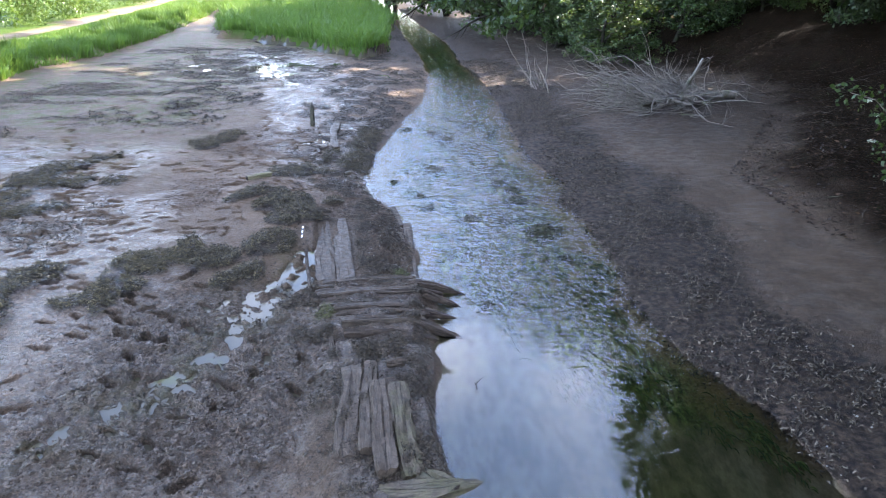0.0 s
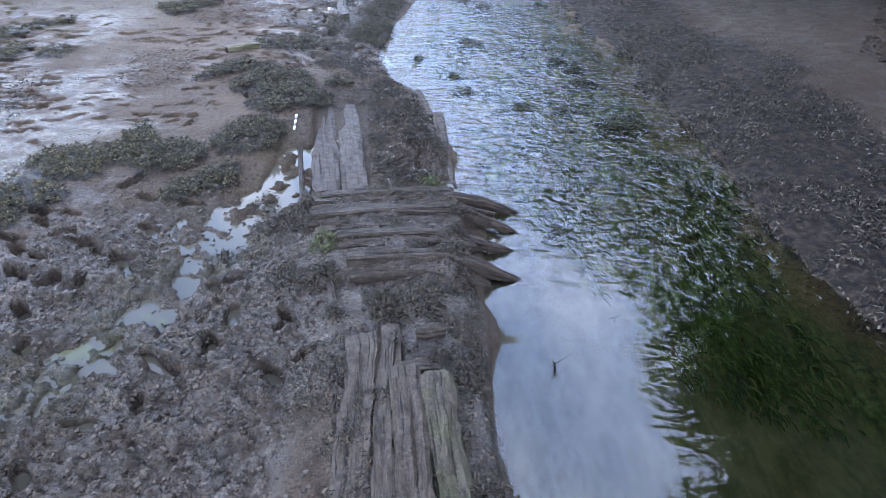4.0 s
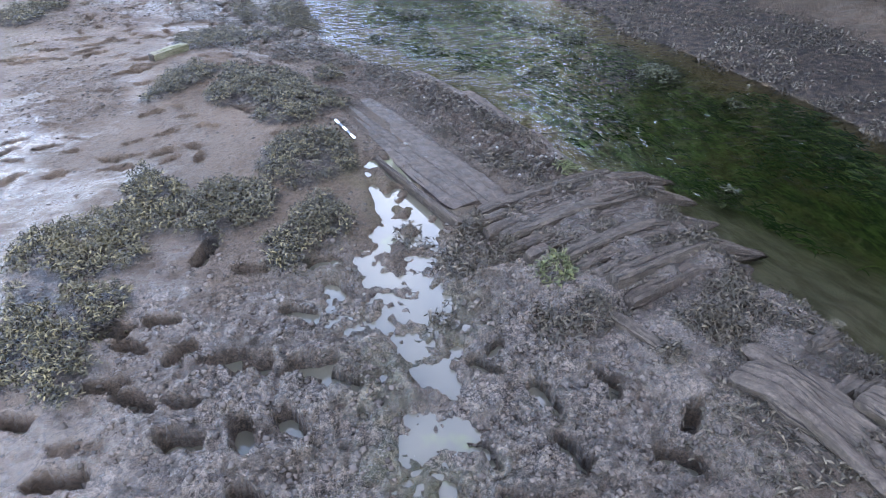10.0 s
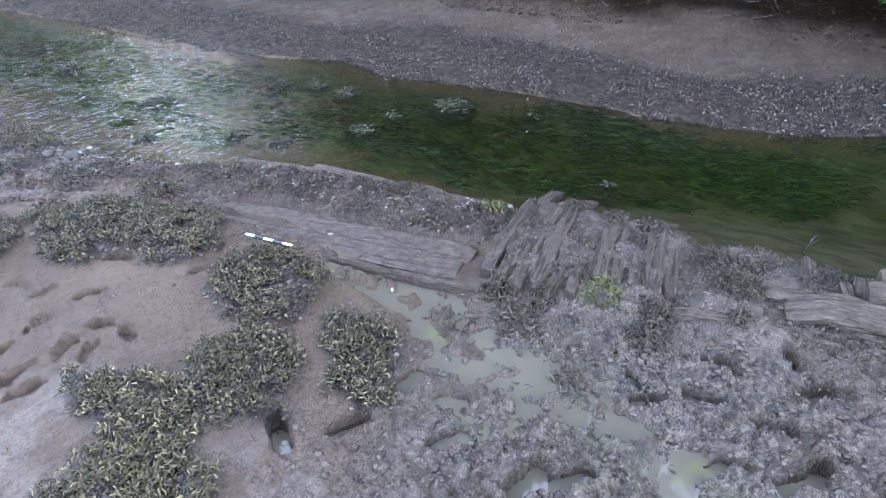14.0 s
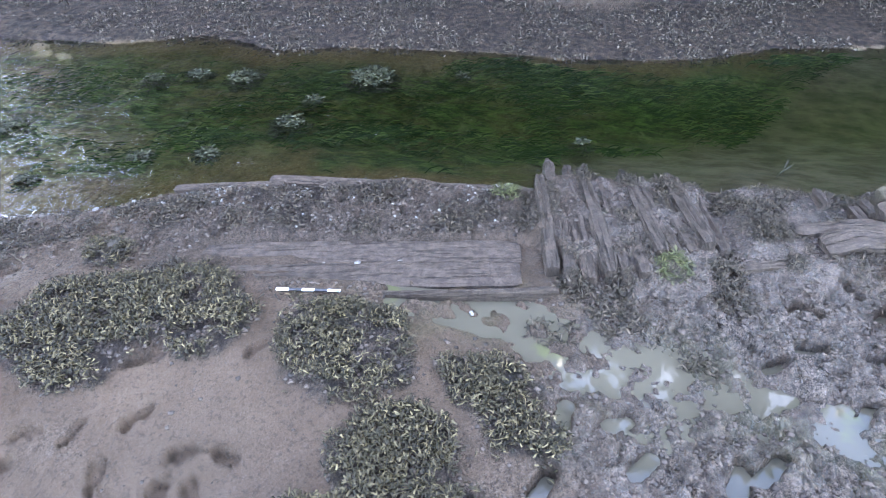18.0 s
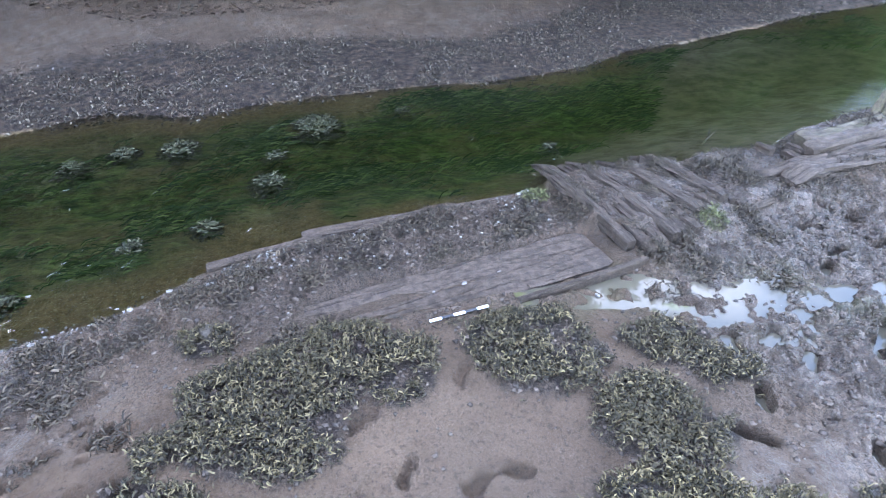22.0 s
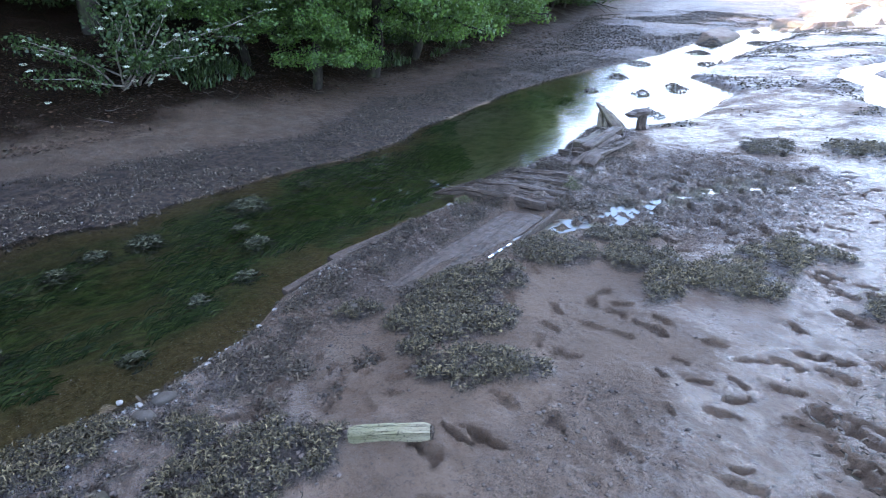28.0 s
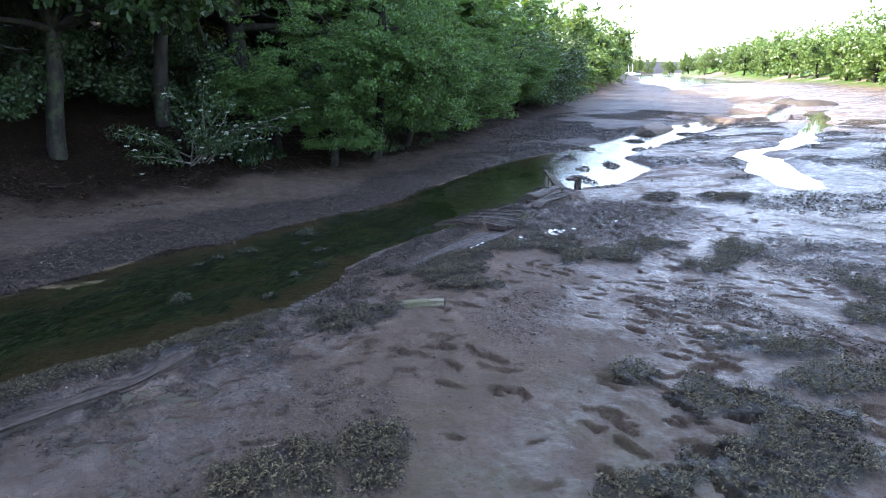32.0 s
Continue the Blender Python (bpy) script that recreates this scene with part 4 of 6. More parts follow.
def build_pools():
    """Standing water in the hollows of the mud, a little under its smooth level."""
    xs = spaced([(-19, .5), (-9, .2), (-1.6, .2), (6, .3), (14, .5)])
    ys = spaced([(-60, 2), (-30, 1), (0, .4), (5, .2), (18, .3), (45, .6)])
    X, Y = np.meshgrid(xs, ys)
    drop = 0.054 + 0.065 * smooth(9.9, 10.6, Y) * smooth(16, 13, Y) + 0.012 * fbm(X * .4, Y * .4, 61, 2)
    drop = drop + .085 * smooth(.45, .95, line_distance(X, Y, PUDDLE)) * smooth(3.6, 4.4, Y) * smooth(10.6, 9.8, Y)
    drop = drop + .032 * smooth(7.9, 6.8, Y)
    drop = np.where(line_distance(X, Y, BRAID) < 2.0, 0.075, drop)
    Z = base(X, Y) - drop
    keep = (X < near_x(Y) - 0.75) & (X > left_x(Y) + 0.5)
    Z = np.where(keep, Z, Z - 0.25)
    me = mesh_from("pools", np.stack([X, Y, Z], -1).reshape(-1, 3), grid_faces(len(xs), len(ys)), POOL)
    return tagged(new("pools", me), "shallow murky pools lying in the hollows of the mud", "puddle", kind="structure")


build_pools()


# ---- the wreck ----
def timber(name, pts, w, h, parent, mat=TIMBER, rings=14, point=0.0, rough=0.012, seed=0, label=""):
    """A hewn timber along a line of points; point: how far its last end narrows (0 to 1)."""
    pts = np.array(pts, float)
    seg = np.r_[0, np.cumsum(np.linalg.norm(np.diff(pts, axis=0), axis=1))]
    ts = np.linspace(0, seg[-1], rings)
    line = np.stack([np.interp(ts, seg, pts[:, i]) for i in range(3)], -1)
    way = np.gradient(line, axis=0)
    way /= np.linalg.norm(way, axis=1)[:, None]
    side = np.cross(way, (0, 0, 1.0))
    side /= np.linalg.norm(side, axis=1)[:, None]
    up = np.cross(side, way)
    ang = np.r_[np.linspace(-.30, 1.30, 17) * math.pi, 1.5 * math.pi]
    box = np.maximum(np.abs(np.cos(ang)), np.abs(np.sin(ang)))
    prof = np.stack([np.cos(ang), np.sin(ang)], -1) / box[:, None] ** .94 * .5
    k = len(prof)
    r = np.random.default_rng(seed + 100)
    splits = [(int(r.integers(3, k - 4)), r.uniform(0, .7), r.uniform(.25, .9), r.uniform(.14, .34)) for _ in range(4 + int(w / .07))]
    verts, uvs = [], []
    for i in range(rings):
        f = i / (rings - 1)
        sc = 1 - point * smooth(0.7, 1.0, f) * 0.75
        if i in (0, rings - 1):
            sc *= 0.8
        n = 2.2 * rough * fbm(np.arange(k) * .9 + seed * 7.7, np.full(k, ts[i] * 5.0), 6, 3)
        worn = 1 + n / min(w, h)
        for at, a, run, deep in splits:
            worn[at] -= deep * smooth(0, .1, f - a) * smooth(0, .1, a + run - f) * (.7 + .5 * r.uniform())
        q = prof * worn[:, None] * (w * sc, h * sc) + r.normal(0, rough * .25, (k, 2))
        verts.append(line[i] + side[i] * q[:, :1] + up[i] * q[:, 1:])
        uvs.append(np.stack([np.full(k, ts[i]), np.arange(k) / k], -1))
    V = np.concatenate(verts + [[line[0] - way[0] * .01], [line[-1] + way[-1] * (.01 + .12 * point)]])
    i = np.arange(rings - 1)[:, None] * k
    j = np.arange(k)[None, :]
    jn = (j + 1) % k
    quads = np.stack([i + j, i + jn, i + k + jn, i + k + j], -1).reshape(-1, 4)
    faces = [tuple(int(c) for c in q) for q in quads]
    a, b = rings * k, rings * k + 1
    faces += [(a, (c + 1) % k, c) for c in range(k)] + [(b, (rings - 1) * k + c, (rings - 1) * k + (c + 1) % k) for c in range(k)]
    me = bpy.data.meshes.new(name)
    me.from_pydata([tuple(v) for v in V], [], faces)
    me.materials.append(mat)
    uv = np.concatenate(uvs + [[(ts[0], .5)], [(ts[-1], .5)]])
    layer = me.uv_layers.new(name="UVMap")
    idx = np.empty(len(me.loops), np.int32)
    me.loops.foreach_get("vertex_index", idx)
    layer.data.foreach_set("uv", (uv[idx] * (1, 0.4) + (seed * 3.1, seed * 1.7)).ravel())
    me.polygons.foreach_set("use_smooth", np.ones(len(me.polygons), bool))
    me.set_sharp_from_angle(angle=radians(38))
    me.update()
    return part(name, me, parent, label) if parent else new(name, me)


def build_wreck():
    wreck = tagged(new("shipwreck"), "broken lower hull of an old oak vessel, half buried in mud", "shipwreck")
    frames = [
        ([(-1.98, 8.66, .47), (-1.2, 8.80, .47), (-.56, 8.91, .435)], .12, .14, .2, 0),
        ([(-1.15, 8.70, .455), (-.55, 8.81, .41), (-.23, 8.845, .35), (.17, 8.88, .20)], .11, .14, .8, 0),
        ([(-2.12, 8.50, .50), (-1.26, 8.64, .48), (-.9, 8.69, .455)], .10, .13, 0, 1),
        ([(-2.05, 8.36, .50), (-1.3, 8.50, .495), (-.6, 8.62, .44), (-.12, 8.66, .33)], .12, .13, .3, 1),
        ([(-1.98, 8.20, .51), (-1.26, 8.35, .505), (-.4, 8.50, .41), (.10, 8.47, .22)], .13, .14, .7, 0),
        ([(-2.0, 8.07, .50), (-1.2, 8.21, .50), (-.5, 8.31, .42)], .10, .12, .1, 1),
        ([(-1.90, 7.93, .51), (-1.2, 8.08, .505), (-.45, 8.18, .41)], .11, .12, .2, 1),
        ([(-1.66, 7.80, .53), (-.8, 7.99, .475), (.03, 8.09, .23)], .13, .14, .7, 0),
        ([(-1.62, 7.67, .52), (-.9, 7.86, .49), (-.3, 7.92, .385)], .10, .12, .2, 1),
        ([(-1.55, 7.54, .52), (-.95, 7.70, .48), (-.4, 7.76, .40)], .10, .12, .1, 1),
        ([(-1.50, 7.42, .53), (-.58, 7.63, .445), (.12, 7.61, .19)], .15, .16, .75, 0),
        ([(-1.45, 7.27, .47), (-.8, 7.42, .44), (-.2, 7.42, .29)], .12, .13, .3, 1),
    ]
    for i, (pts, w, h, p, drab) in enumerate(frames):
        pts = [(x, y, z - (.075 if drab else .048)) for x, y, z in pts]
        timber("frame_timber", pts, w, h, wreck, TIMBER_MUD if drab else TIMBER_DARK, 26, p, .008, i)
    planks = [
        ([(-2.18, 8.60, .425), (-2.46, 9.70, .432), (-2.70, 10.75, .425)], .055, .13),
        ([(-1.985, 8.92, .393), (-2.22, 10.0, .401), (-2.58, 11.5, .388)], .33, .07),
        ([(-1.69, 8.95, .350), (-1.935, 10.2, .356), (-2.30, 11.9, .335)], .33, .07),
        ([(-.80, 9.2, .29), (-.98, 11.1, .30)], .20, .10),
        ([(-.58, 8.98, .22), (-.73, 10.4, .225), (-.86, 11.7, .23)], .20, .12),
        ([(-.95, 11.5, .27), (-1.22, 12.6, .26)], .12, .08),
        ([(-1.62, 7.2, .43), (-1.37, 6.3, .43), (-1.30, 5.6, .43), (-1.25, 5.0, .42)], .07, .14),
        ([(-1.22, 6.45, .47), (-1.16, 6.2, .545), (-1.12, 5.6, .55), (-1.05, 4.8, .56)], .27, .16),
        ([(-1.00, 6.62, .43), (-.97, 6.2, .52), (-.92, 5.6, .56), (-.84, 4.85, .62)], .18, .16),
        ([(-.84, 5.98, .60), (-.76, 5.5, .62), (-.68, 4.9, .66), (-.60, 4.5, .67)], .22, .20),
        ([(-.62, 5.92, .61), (-.54, 5.4, .60), (-.45, 4.9, .60), (-.36, 4.5, .60)], .24, .20),
        ([(-.34, 7.25, .27), (-.34, 6.5, .27), (-.28, 5.4, .27)], .06, .16),
        ([(-.88, 7.12, .40), (-.72, 6.85, .39)], .12, .08),
        ([(-1.45, 7.2, .42), (-1.28, 6.85, .41)], .10, .08),
    ]
    for i, (pts, w, h) in enumerate(planks):
        mossy = i == 10
        pts = [(x, y, z - (.040 if i < 3 else .05 if i < 6 else .070)) for x, y, z in pts]
        timber("hull_plank", pts, w, h, wreck, TIMBER_MOSS if mossy else TIMBER_MUD if 0 < i < 3 else TIMBER, 34, 0, .003 if i < 6 else .010, 20 + i)
    for i, (x, y) in enumerate([(-.86, 6.10), (-.80, 6.02), (-.76, 6.40)]):
        timber("chock", [(x - .02, y - .02, .47 + .04 * i), (x + .20, y + .02, .46 + .04 * i)], .09, .10, wreck, TIMBER_DARK, 6, 0, .008, 50 + i)
    stern = [
        ([(-1.28, 4.62, .30), (-.62, 4.34, .56), (-.10, 4.14, .80), (.20, 4.05, .98)], .27, .12, .75, TIMBER_MOSS),
        ([(-.34, 4.72, .48), (-.22, 4.5, .60), (-.06, 4.26, .74), (.08, 4.08, .86)], .20, .12, .6, TIMBER_MOSS),
        ([(-1.15, 4.48, .28), (-.55, 4.20, .46), (-.02, 4.00, .68)], .13, .09, .6, TIMBER_DARK),
        ([(-.42, 5.35, .44), (-.24, 4.85, .50), (-.08, 4.5, .56)], .12, .08, .5, TIMBER_MOSS),
        ([(.10, 4.12, .90), (.02, 3.98, .99)], .022, .022, .6, TIMBER_DARK),
    ]
    for i, (pts, w, t, p, m) in enumerate(stern):
        pts = [(x, y, z - .03) for x, y, z in pts]
        timber("stern_plank", pts, w, t, wreck, m, 16, p, .010 if w > .05 else .002, 60 + i, "jagged algae-green broken plank" if m is TIMBER_MOSS else "")
    timber("stump", [(-.30, 3.0, .05), (-.29, 3.0, .34), (-.27, 2.98, .62)], .20, .17, wreck, TIMBER_DARK, 14, .1, .016, 72)
    timber("stump_cap", [(-.12, 3.34, .64), (-.22, 3.10, .68), (-.36, 2.86, .70)], .24, .10, wreck, TIMBER_DARK, 12, .2, .02, 73, "flat rotten slab on top of the stump")
    return wreck


build_wreck()


# ---- seaweed ----
def fronds(px, py, pz, length, width, r, lift=0.5, forks=2, rings=4):
    """Strap-like forked fronds, as arrays of vertices and faces."""
    n = len(px)
    head = r.uniform(0, 2 * math.pi, n)
    V, F, off = [], [], 0
    for f in range(forks):
        turn = r.normal(0, 2.3, n)
        a0 = head + r.normal(0, 0.5, n)
        L = length * r.uniform(.6, 1.25, n)
        W = width * r.uniform(.7, 1.3, n)
        up = lift * r.uniform(-.1, 1.0, n) * L
        x, y = px.copy(), py.copy()
        for i in range(rings):
            s = i / (rings - 1)
            a = a0 + turn * s
            if i:
                x, y = x + np.cos(a) * L / (rings - 1), y + np.sin(a) * L / (rings - 1)
            z = pz + up * np.sin(s * 2.4) * 0.9 + 0.004
            ww = W * (0.6 + 0.7 * s) * (0.85 if i == rings - 1 else 1)
            roll = turn * 0.5 * s
            dx, dy, dz = -np.sin(a) * ww * np.cos(roll), np.cos(a) * ww * np.cos(roll), ww * np.sin(roll)
            V.append(np.stack([np.stack([x - dx, y - dy, z - dz], -1), np.stack([x + dx, y + dy, z + dz], -1)], 1))
        for i in range(rings - 1):
            a, b = off + 2 * n * i + np.arange(n) * 2, off + 2 * n * (i + 1) + np.arange(n) * 2
            F.append(np.stack([a, a + 1, b + 1, b], -1))
        off += 2 * n * rings
    return np.concatenate([v.reshape(-1, 3) for v in V]), np.concatenate(F)


def clump_mesh(bx, by, br, r, dense, length, width, mat, top=None, lift=.8):
    n = int(br * br * math.pi * dense)
    rad, ang = br * 1.12 * np.sqrt(r.uniform(0, 1, n)), r.uniform(0, 2 * math.pi, n)
    x, y = bx + rad * np.cos(ang), by + rad * np.sin(ang)
    cover = np.clip(1.25 - rad / br + .28 * fbm(x * 5, y * 5, 41, 3), 0, 1)
    keep = cover > 0.12 + 0.35 * r.uniform(0, 1, n)
    x, y, cover = x[keep], y[keep], cover[keep]
    z = (ground_z(x, y) if top is None else np.maximum(ground_z(x, y), top * (1 - .6 * (np.hypot(x - bx, y - by) / br) ** 2))) + r.uniform(0, .045, len(x)) * cover
    V, F = fronds(x, y, z, length, width, r, lift)
    cz = float(ground_z(np.array([bx]), np.array([by]))[0])
    return mesh_from("clump", V - (bx, by, cz), F, mat), (bx, by, cz)


def build_patches():
    """Each bed of wrack is cut into clumps round scattered middles."""
    r = np.random.default_rng(3)
    for key, outline in PATCHES.items():
        px, py = [p[0] for p in outline], [p[1] for p in outline]
        cx, cy = sum(px) / len(px), sum(py) / len(py)
        cz = float(ground_z(np.array([cx]), np.array([cy]))[0])
        patch = new("seaweed_patch")
        patch.location = (cx, cy, cz)
        tagged(patch, "tangled golden-brown wrack heaped on wet mudflat" if cx < -4.3 else "tangled olive-brown bladder wrack lying on bare mud", "seaweed", "seaweed patches on the mud")
        x0, x1, y0, y1 = min(px) - .1, max(px) + .1, min(py) - .1, max(py) + .1
        n = int((x1 - x0) * (y1 - y0) * (3000 if cy < 12.9 and cx > -6 else 2000))
        x, y = r.uniform(x0, x1, n), r.uniform(y0, y1, n)
        cover = patch_one(x, y, outline)
        keep = cover * smooth(-.75, -.1, fbm(x * 7, y * 7, 44, 3)) > r.uniform(.15, 1, n)
        x, y, cover = x[keep], y[keep], cover[keep]
        heap = ground_z(x, y) + cover * (.012 + .035 * smooth(-.4, .7, fbm(x * 5, y * 5, 45, 3))) + r.uniform(-.01, .03, len(x))
        mx, my = np.meshgrid(np.arange(x0 + .2, x1, .42), np.arange(y0 + .2, y1, .42))
        mx, my = mx.ravel() + r.normal(0, .08, mx.size), my.ravel() + r.normal(0, .08, mx.size)
        owner = np.argmin((x[:, None] - mx) ** 2 + (y[:, None] - my) ** 2, 1)
        for k in range(len(mx)):
            own = owner == k
            if own.sum() < 12:
                continue
            V, F = fronds(x[own], y[own], heap[own], .046, .0043, r, .85)
            clump = part("clump", mesh_from("clump", V - (cx, cy, cz), F, WRACK_GOLD if cx < -4.3 else WRACK), patch)
            tagged(clump, kind="stuff")


build_patches()


def build_small_weed():
    """Single clumps: on the wreck, in the stream and about the shore."""
    r = np.random.default_rng(4)
    on_wreck = [(-1.78, 7.72, .13, .58, WRACK_GREEN), (-1.70, 7.26, .14, .50, WRACK_DARK), (-2.10, 8.48, .13, .54, WRACK_DARK), (-1.98, 8.10, .12, .52, WRACK_DARK), (-.48, 8.46, .12, .42, WRACK_DARK), (-.5, 8.08, .13, .45, WRACK_DARK),
                (-.48, 7.7, .14, .44, WRACK_DARK), (-.72, 7.12, .15, .46, WRACK_DARK), (-1.06, 6.85, .13, .46, WRACK_DARK), (-.97, 6.34, .10, .48, WRACK_DARK), (-1.5, 6.72, .10, .45, WRACK_DARK), (-.82, 9.2, .13, .38, WRACK_GREEN)]
    for x, y, br, top, mat in on_wreck:
        me, at = clump_mesh(x, y, br, r, 2600, .06, .0045, mat, top, 1.0)
        ob = tagged(new("seaweed_clump", me), "wet strands of wrack hanging from a wreck timber", "seaweed", "weed on the wreck")
        ob.location = at
    in_stream = [(1.88, 11.45, .34, .27), (.45, 12.05, .24, .23), (1.52, 13.2, .26, .25), (1.24, 14.4, .20, .24), (-.5, 19.0, .22, .28), (-.06, 18.4, .22, .28), (-1.3, 19.4, .24, .29), (-.42, 15.5, .20, .26), (1.48, 13.85, .2, .24),
                 (-.43, 12.7, .16, .22), (-.64, 13.4, .16, .23), (1.08, 11.98, .15, .22), (2.1, 10.2, .12, .21), (-.24, 15.4, .16, .25), (.61, 8.52, .12, .19), (-1.35, 14.35, .16, .25), (-.42, 12.65, .12, .23)]
    for x, y, br, top in in_stream:
        me, at = clump_mesh(x, y, br, r, 1700, .085, .007, WRACK_STREAM, top - .045, .35)
        ob = tagged(new("seaweed_clump", me), "grey-green weed clump breaking the stream's surface", "seaweed", "weed clumps in the stream")
        ob.location = at
    islets = [(4.27, -3.43, .4), (2.1, -3.1, .34), (.8, .76, .22), (3.45, -.7, .24), (2.18, -1.33, .3), (.39, .98, .2), (1.68, -2.66, .36), (5.16, -11.1, .6), (4.6, -16.3, .8), (5.3, -6.6, .5), (3.4, -8.2, .45), (6.1, -14.2, .7)]
    for x, y, br in islets:
        me, at = clump_mesh(x, y, br, r, 500, .10, .012, WRACK_DARK, .225, .5)
        ob = tagged(new("seaweed_clump", me), "dark weed clump breaking the bright water downstream", "seaweed", "weed clumps in the stream")
        ob.location = at
    on_shore = [(-2.45, 12.3, .14), (-3.3, 12.97, .13), (-2.93, 13.46, .14), (-1.74, 11.6, .14), (-1.6, 12.16, .16), (-2.55, 11.82, .14), (-1.76, 12.8, .14), (-2.04, 7.25, .18), (-2.35, 8.15, .2), (-2.6, 8.6, .18), (-1.9, 13.3, .13), (-3.2, 13.9, .12), (-2.2, 13.8, .14), (-2.7, 7.6, .14)]
    for x, y, br in on_shore:
        me, at = clump_mesh(x, y, br, r, 1300, .065, .0052, WRACK_DARK)
        ob = tagged(new("seaweed_clump", me), "small drab tuft of wrack on churned mud", "seaweed", "weed tufts on the mud")
        ob.location = at


build_small_weed()


def build_bed_weed():
    """Green weed combed downstream along the bed."""
    r = np.random.default_rng(14)
    n = 52000
    y = r.uniform(0, 22, n)
    x = near_x(y) + (far_x(y) - near_x(y)) * r.uniform(.05, 1, n)
    depth = level(y) - ground_z(x, y)
    keep = (depth > .06) & ~((y < 8.8) & (x - near_x(y) < 1.2 + 2.4 * smooth(7.4, 4.8, y))) & (fbm(x * 1.4, y * .9, 37, 4) + .25 * smooth(1, 2.5, x) > r.uniform(-.2, .7, n))
    x, y, depth = x[keep], y[keep], depth[keep]
    n = len(x)
    L, W = r.uniform(.06, .20, n), r.uniform(.003, .008, n)
    a = r.normal(-math.pi / 2, .35, n)
    z = ground_z(x, y)
    V = []
    for s, up in ((0, 0), (.35, .5), (.7, .6), (1, .5)):
        cx, cy, cz = x + np.cos(a) * L * s, y + np.sin(a) * L * s, z + np.minimum(up * L * .6, depth * .8)
        dx, dy = -np.sin(a) * W * (1 - .6 * s), np.cos(a) * W * (1 - .6 * s)
        V.append(np.stack([np.stack([cx - dx, cy - dy, cz], -1), np.stack([cx + dx, cy + dy, cz + .01], -1)], 1).reshape(-1, 3))
    i = np.arange(n) * 2
    F = np.concatenate([np.stack([i + 2 * n * q, i + 1 + 2 * n * q, i + 1 + 2 * n * (q + 1), i + 2 * n * (q + 1)], -1) for q in range(3)])
    tagged(new("water_weed", mesh_from("water_weed", np.concatenate(V), F, BED_WEED)), "green weed streaming along the bed of the creek", "water weed", kind="stuff")


build_bed_weed()


def build_clods():
    """Crumbs of churned mud."""
    r = np.random.default_rng(15)
    n = 120000
    x, y = r.uniform(-7.5, 0, n), r.uniform(4.3, 19, n)
    keep = (worn_at(x, y) + .12 > r.uniform(.1, 1.3, n)) & (near_x(y) - x > .1) & (line_distance(x, y, DECK) > .38) & (line_distance(x, y, PUDDLE) > .24 * r.uniform(.3, 1.3, n))
    x, y = x[keep], y[keep]
    n = len(x)
    s = .005 + .020 * r.uniform(0, 1, n) ** 4
    cube = np.array([(-1, -.8, -.5), (1, -.9, -.5), (.9, 1, -.5), (-.9, .9, -.5), (-.5, -.4, .5), (.6, -.5, .4), (.4, .5, .6), (-.5, .4, .4)])
    P = cube[None] * (1 + r.normal(0, .22, (n, 8, 3)))
    a = r.uniform(0, 6.28, n)
    ca, sa = np.cos(a)[:, None], np.sin(a)[:, None]
    V = np.stack([P[..., 0] * ca - P[..., 1] * sa, P[..., 0] * sa + P[..., 1] * ca, P[..., 2] * .55], -1) * s[:, None, None]
    V = V + np.stack([x, y, ground_z(x, y) + s * .1], -1)[:, None]
    q = np.array([(0, 3, 2, 1), (4, 5, 6, 7), (0, 1, 5, 4), (1, 2, 6, 5), (2, 3, 7, 6), (3, 0, 4, 7)])
    F = (np.arange(n)[:, None, None] * 8 + q[None]).reshape(-1, 4)
    tagged(new("mud_clods", mesh_from("mud_clods", V.reshape(-1, 3), F, CLOD)), "crumbly clods of trampled grey-brown mud", "mud", kind="stuff")


build_clods()


def scatter_weed(name, label, n, x0, x1, y0, y1, cover, length, width, mat, seed, lift=.5, forks=2, rings=3):
    r = np.random.default_rng(seed)
    x, y = r.uniform(x0, x1, n), r.uniform(y0, y1, n)
    keep = cover(x, y) > r.uniform(0, 1, n)
    x, y = x[keep], y[keep]
    V, F = fronds(x, y, ground_z(x, y), length, width, r, lift, forks, rings)
    return tagged(new(name, mesh_from(name, V, F, mat)), label, "seaweed", kind="stuff")


def far_cover(x, y):
    d = x - far_x(y)
    return smooth(-0.25, 0.05, d) * smooth(2.9, 1.9, d + 0.7 * fbm(x * .6, y * .6, 53, 3)) * smooth(-.75, .0, fbm(x * 1.3, y * 1.3, 71, 3)) * smooth(-.6, .1, fbm(x * 4.2, y * 4.2, 47, 3))


def low_cover(x, y):
    d = near_x(y) - x
    return smooth(-.05, .25, fbm(x * .45, y * .45, 75, 4)) * smooth(.2, .6, d) * smooth(4.0, 2.0, y) * (left_x(y) - x < -1) * (line_distance(x, y, BRAID) > .9)


def wreck_cover(x, y):
    d = line_distance(x, y, WRECK_AXIS)
    return smooth(1.3, .3, d) * smooth(.1, .6, fbm(x * 2.6, y * 2.6, 77, 3)) * (near_x(y) - x > .05) * (line_distance(x, y, DECK) > .37)


scatter_weed("seaweed_carpet", "dense drab brown wrack carpeting the far shore", 230000, -0.5, 9.0, -8, 34, far_cover, .072, .0088, WRACK_GREY, 5, .95, 1, 3)
scatter_weed("seaweed_carpet", "brown wrack strewn in streaks over upper mud", 180000, -14, 1, 12.8, 46, upper_cover, .09, .009, WRACK_DARK, 6, .8, 1, 3)
scatter_weed("seaweed_carpet", "low brown wrack on mud bars", 150000, -18, 8, -32, 4, low_cover, .10, .014, WRACK, 8, .6, 1, 3)


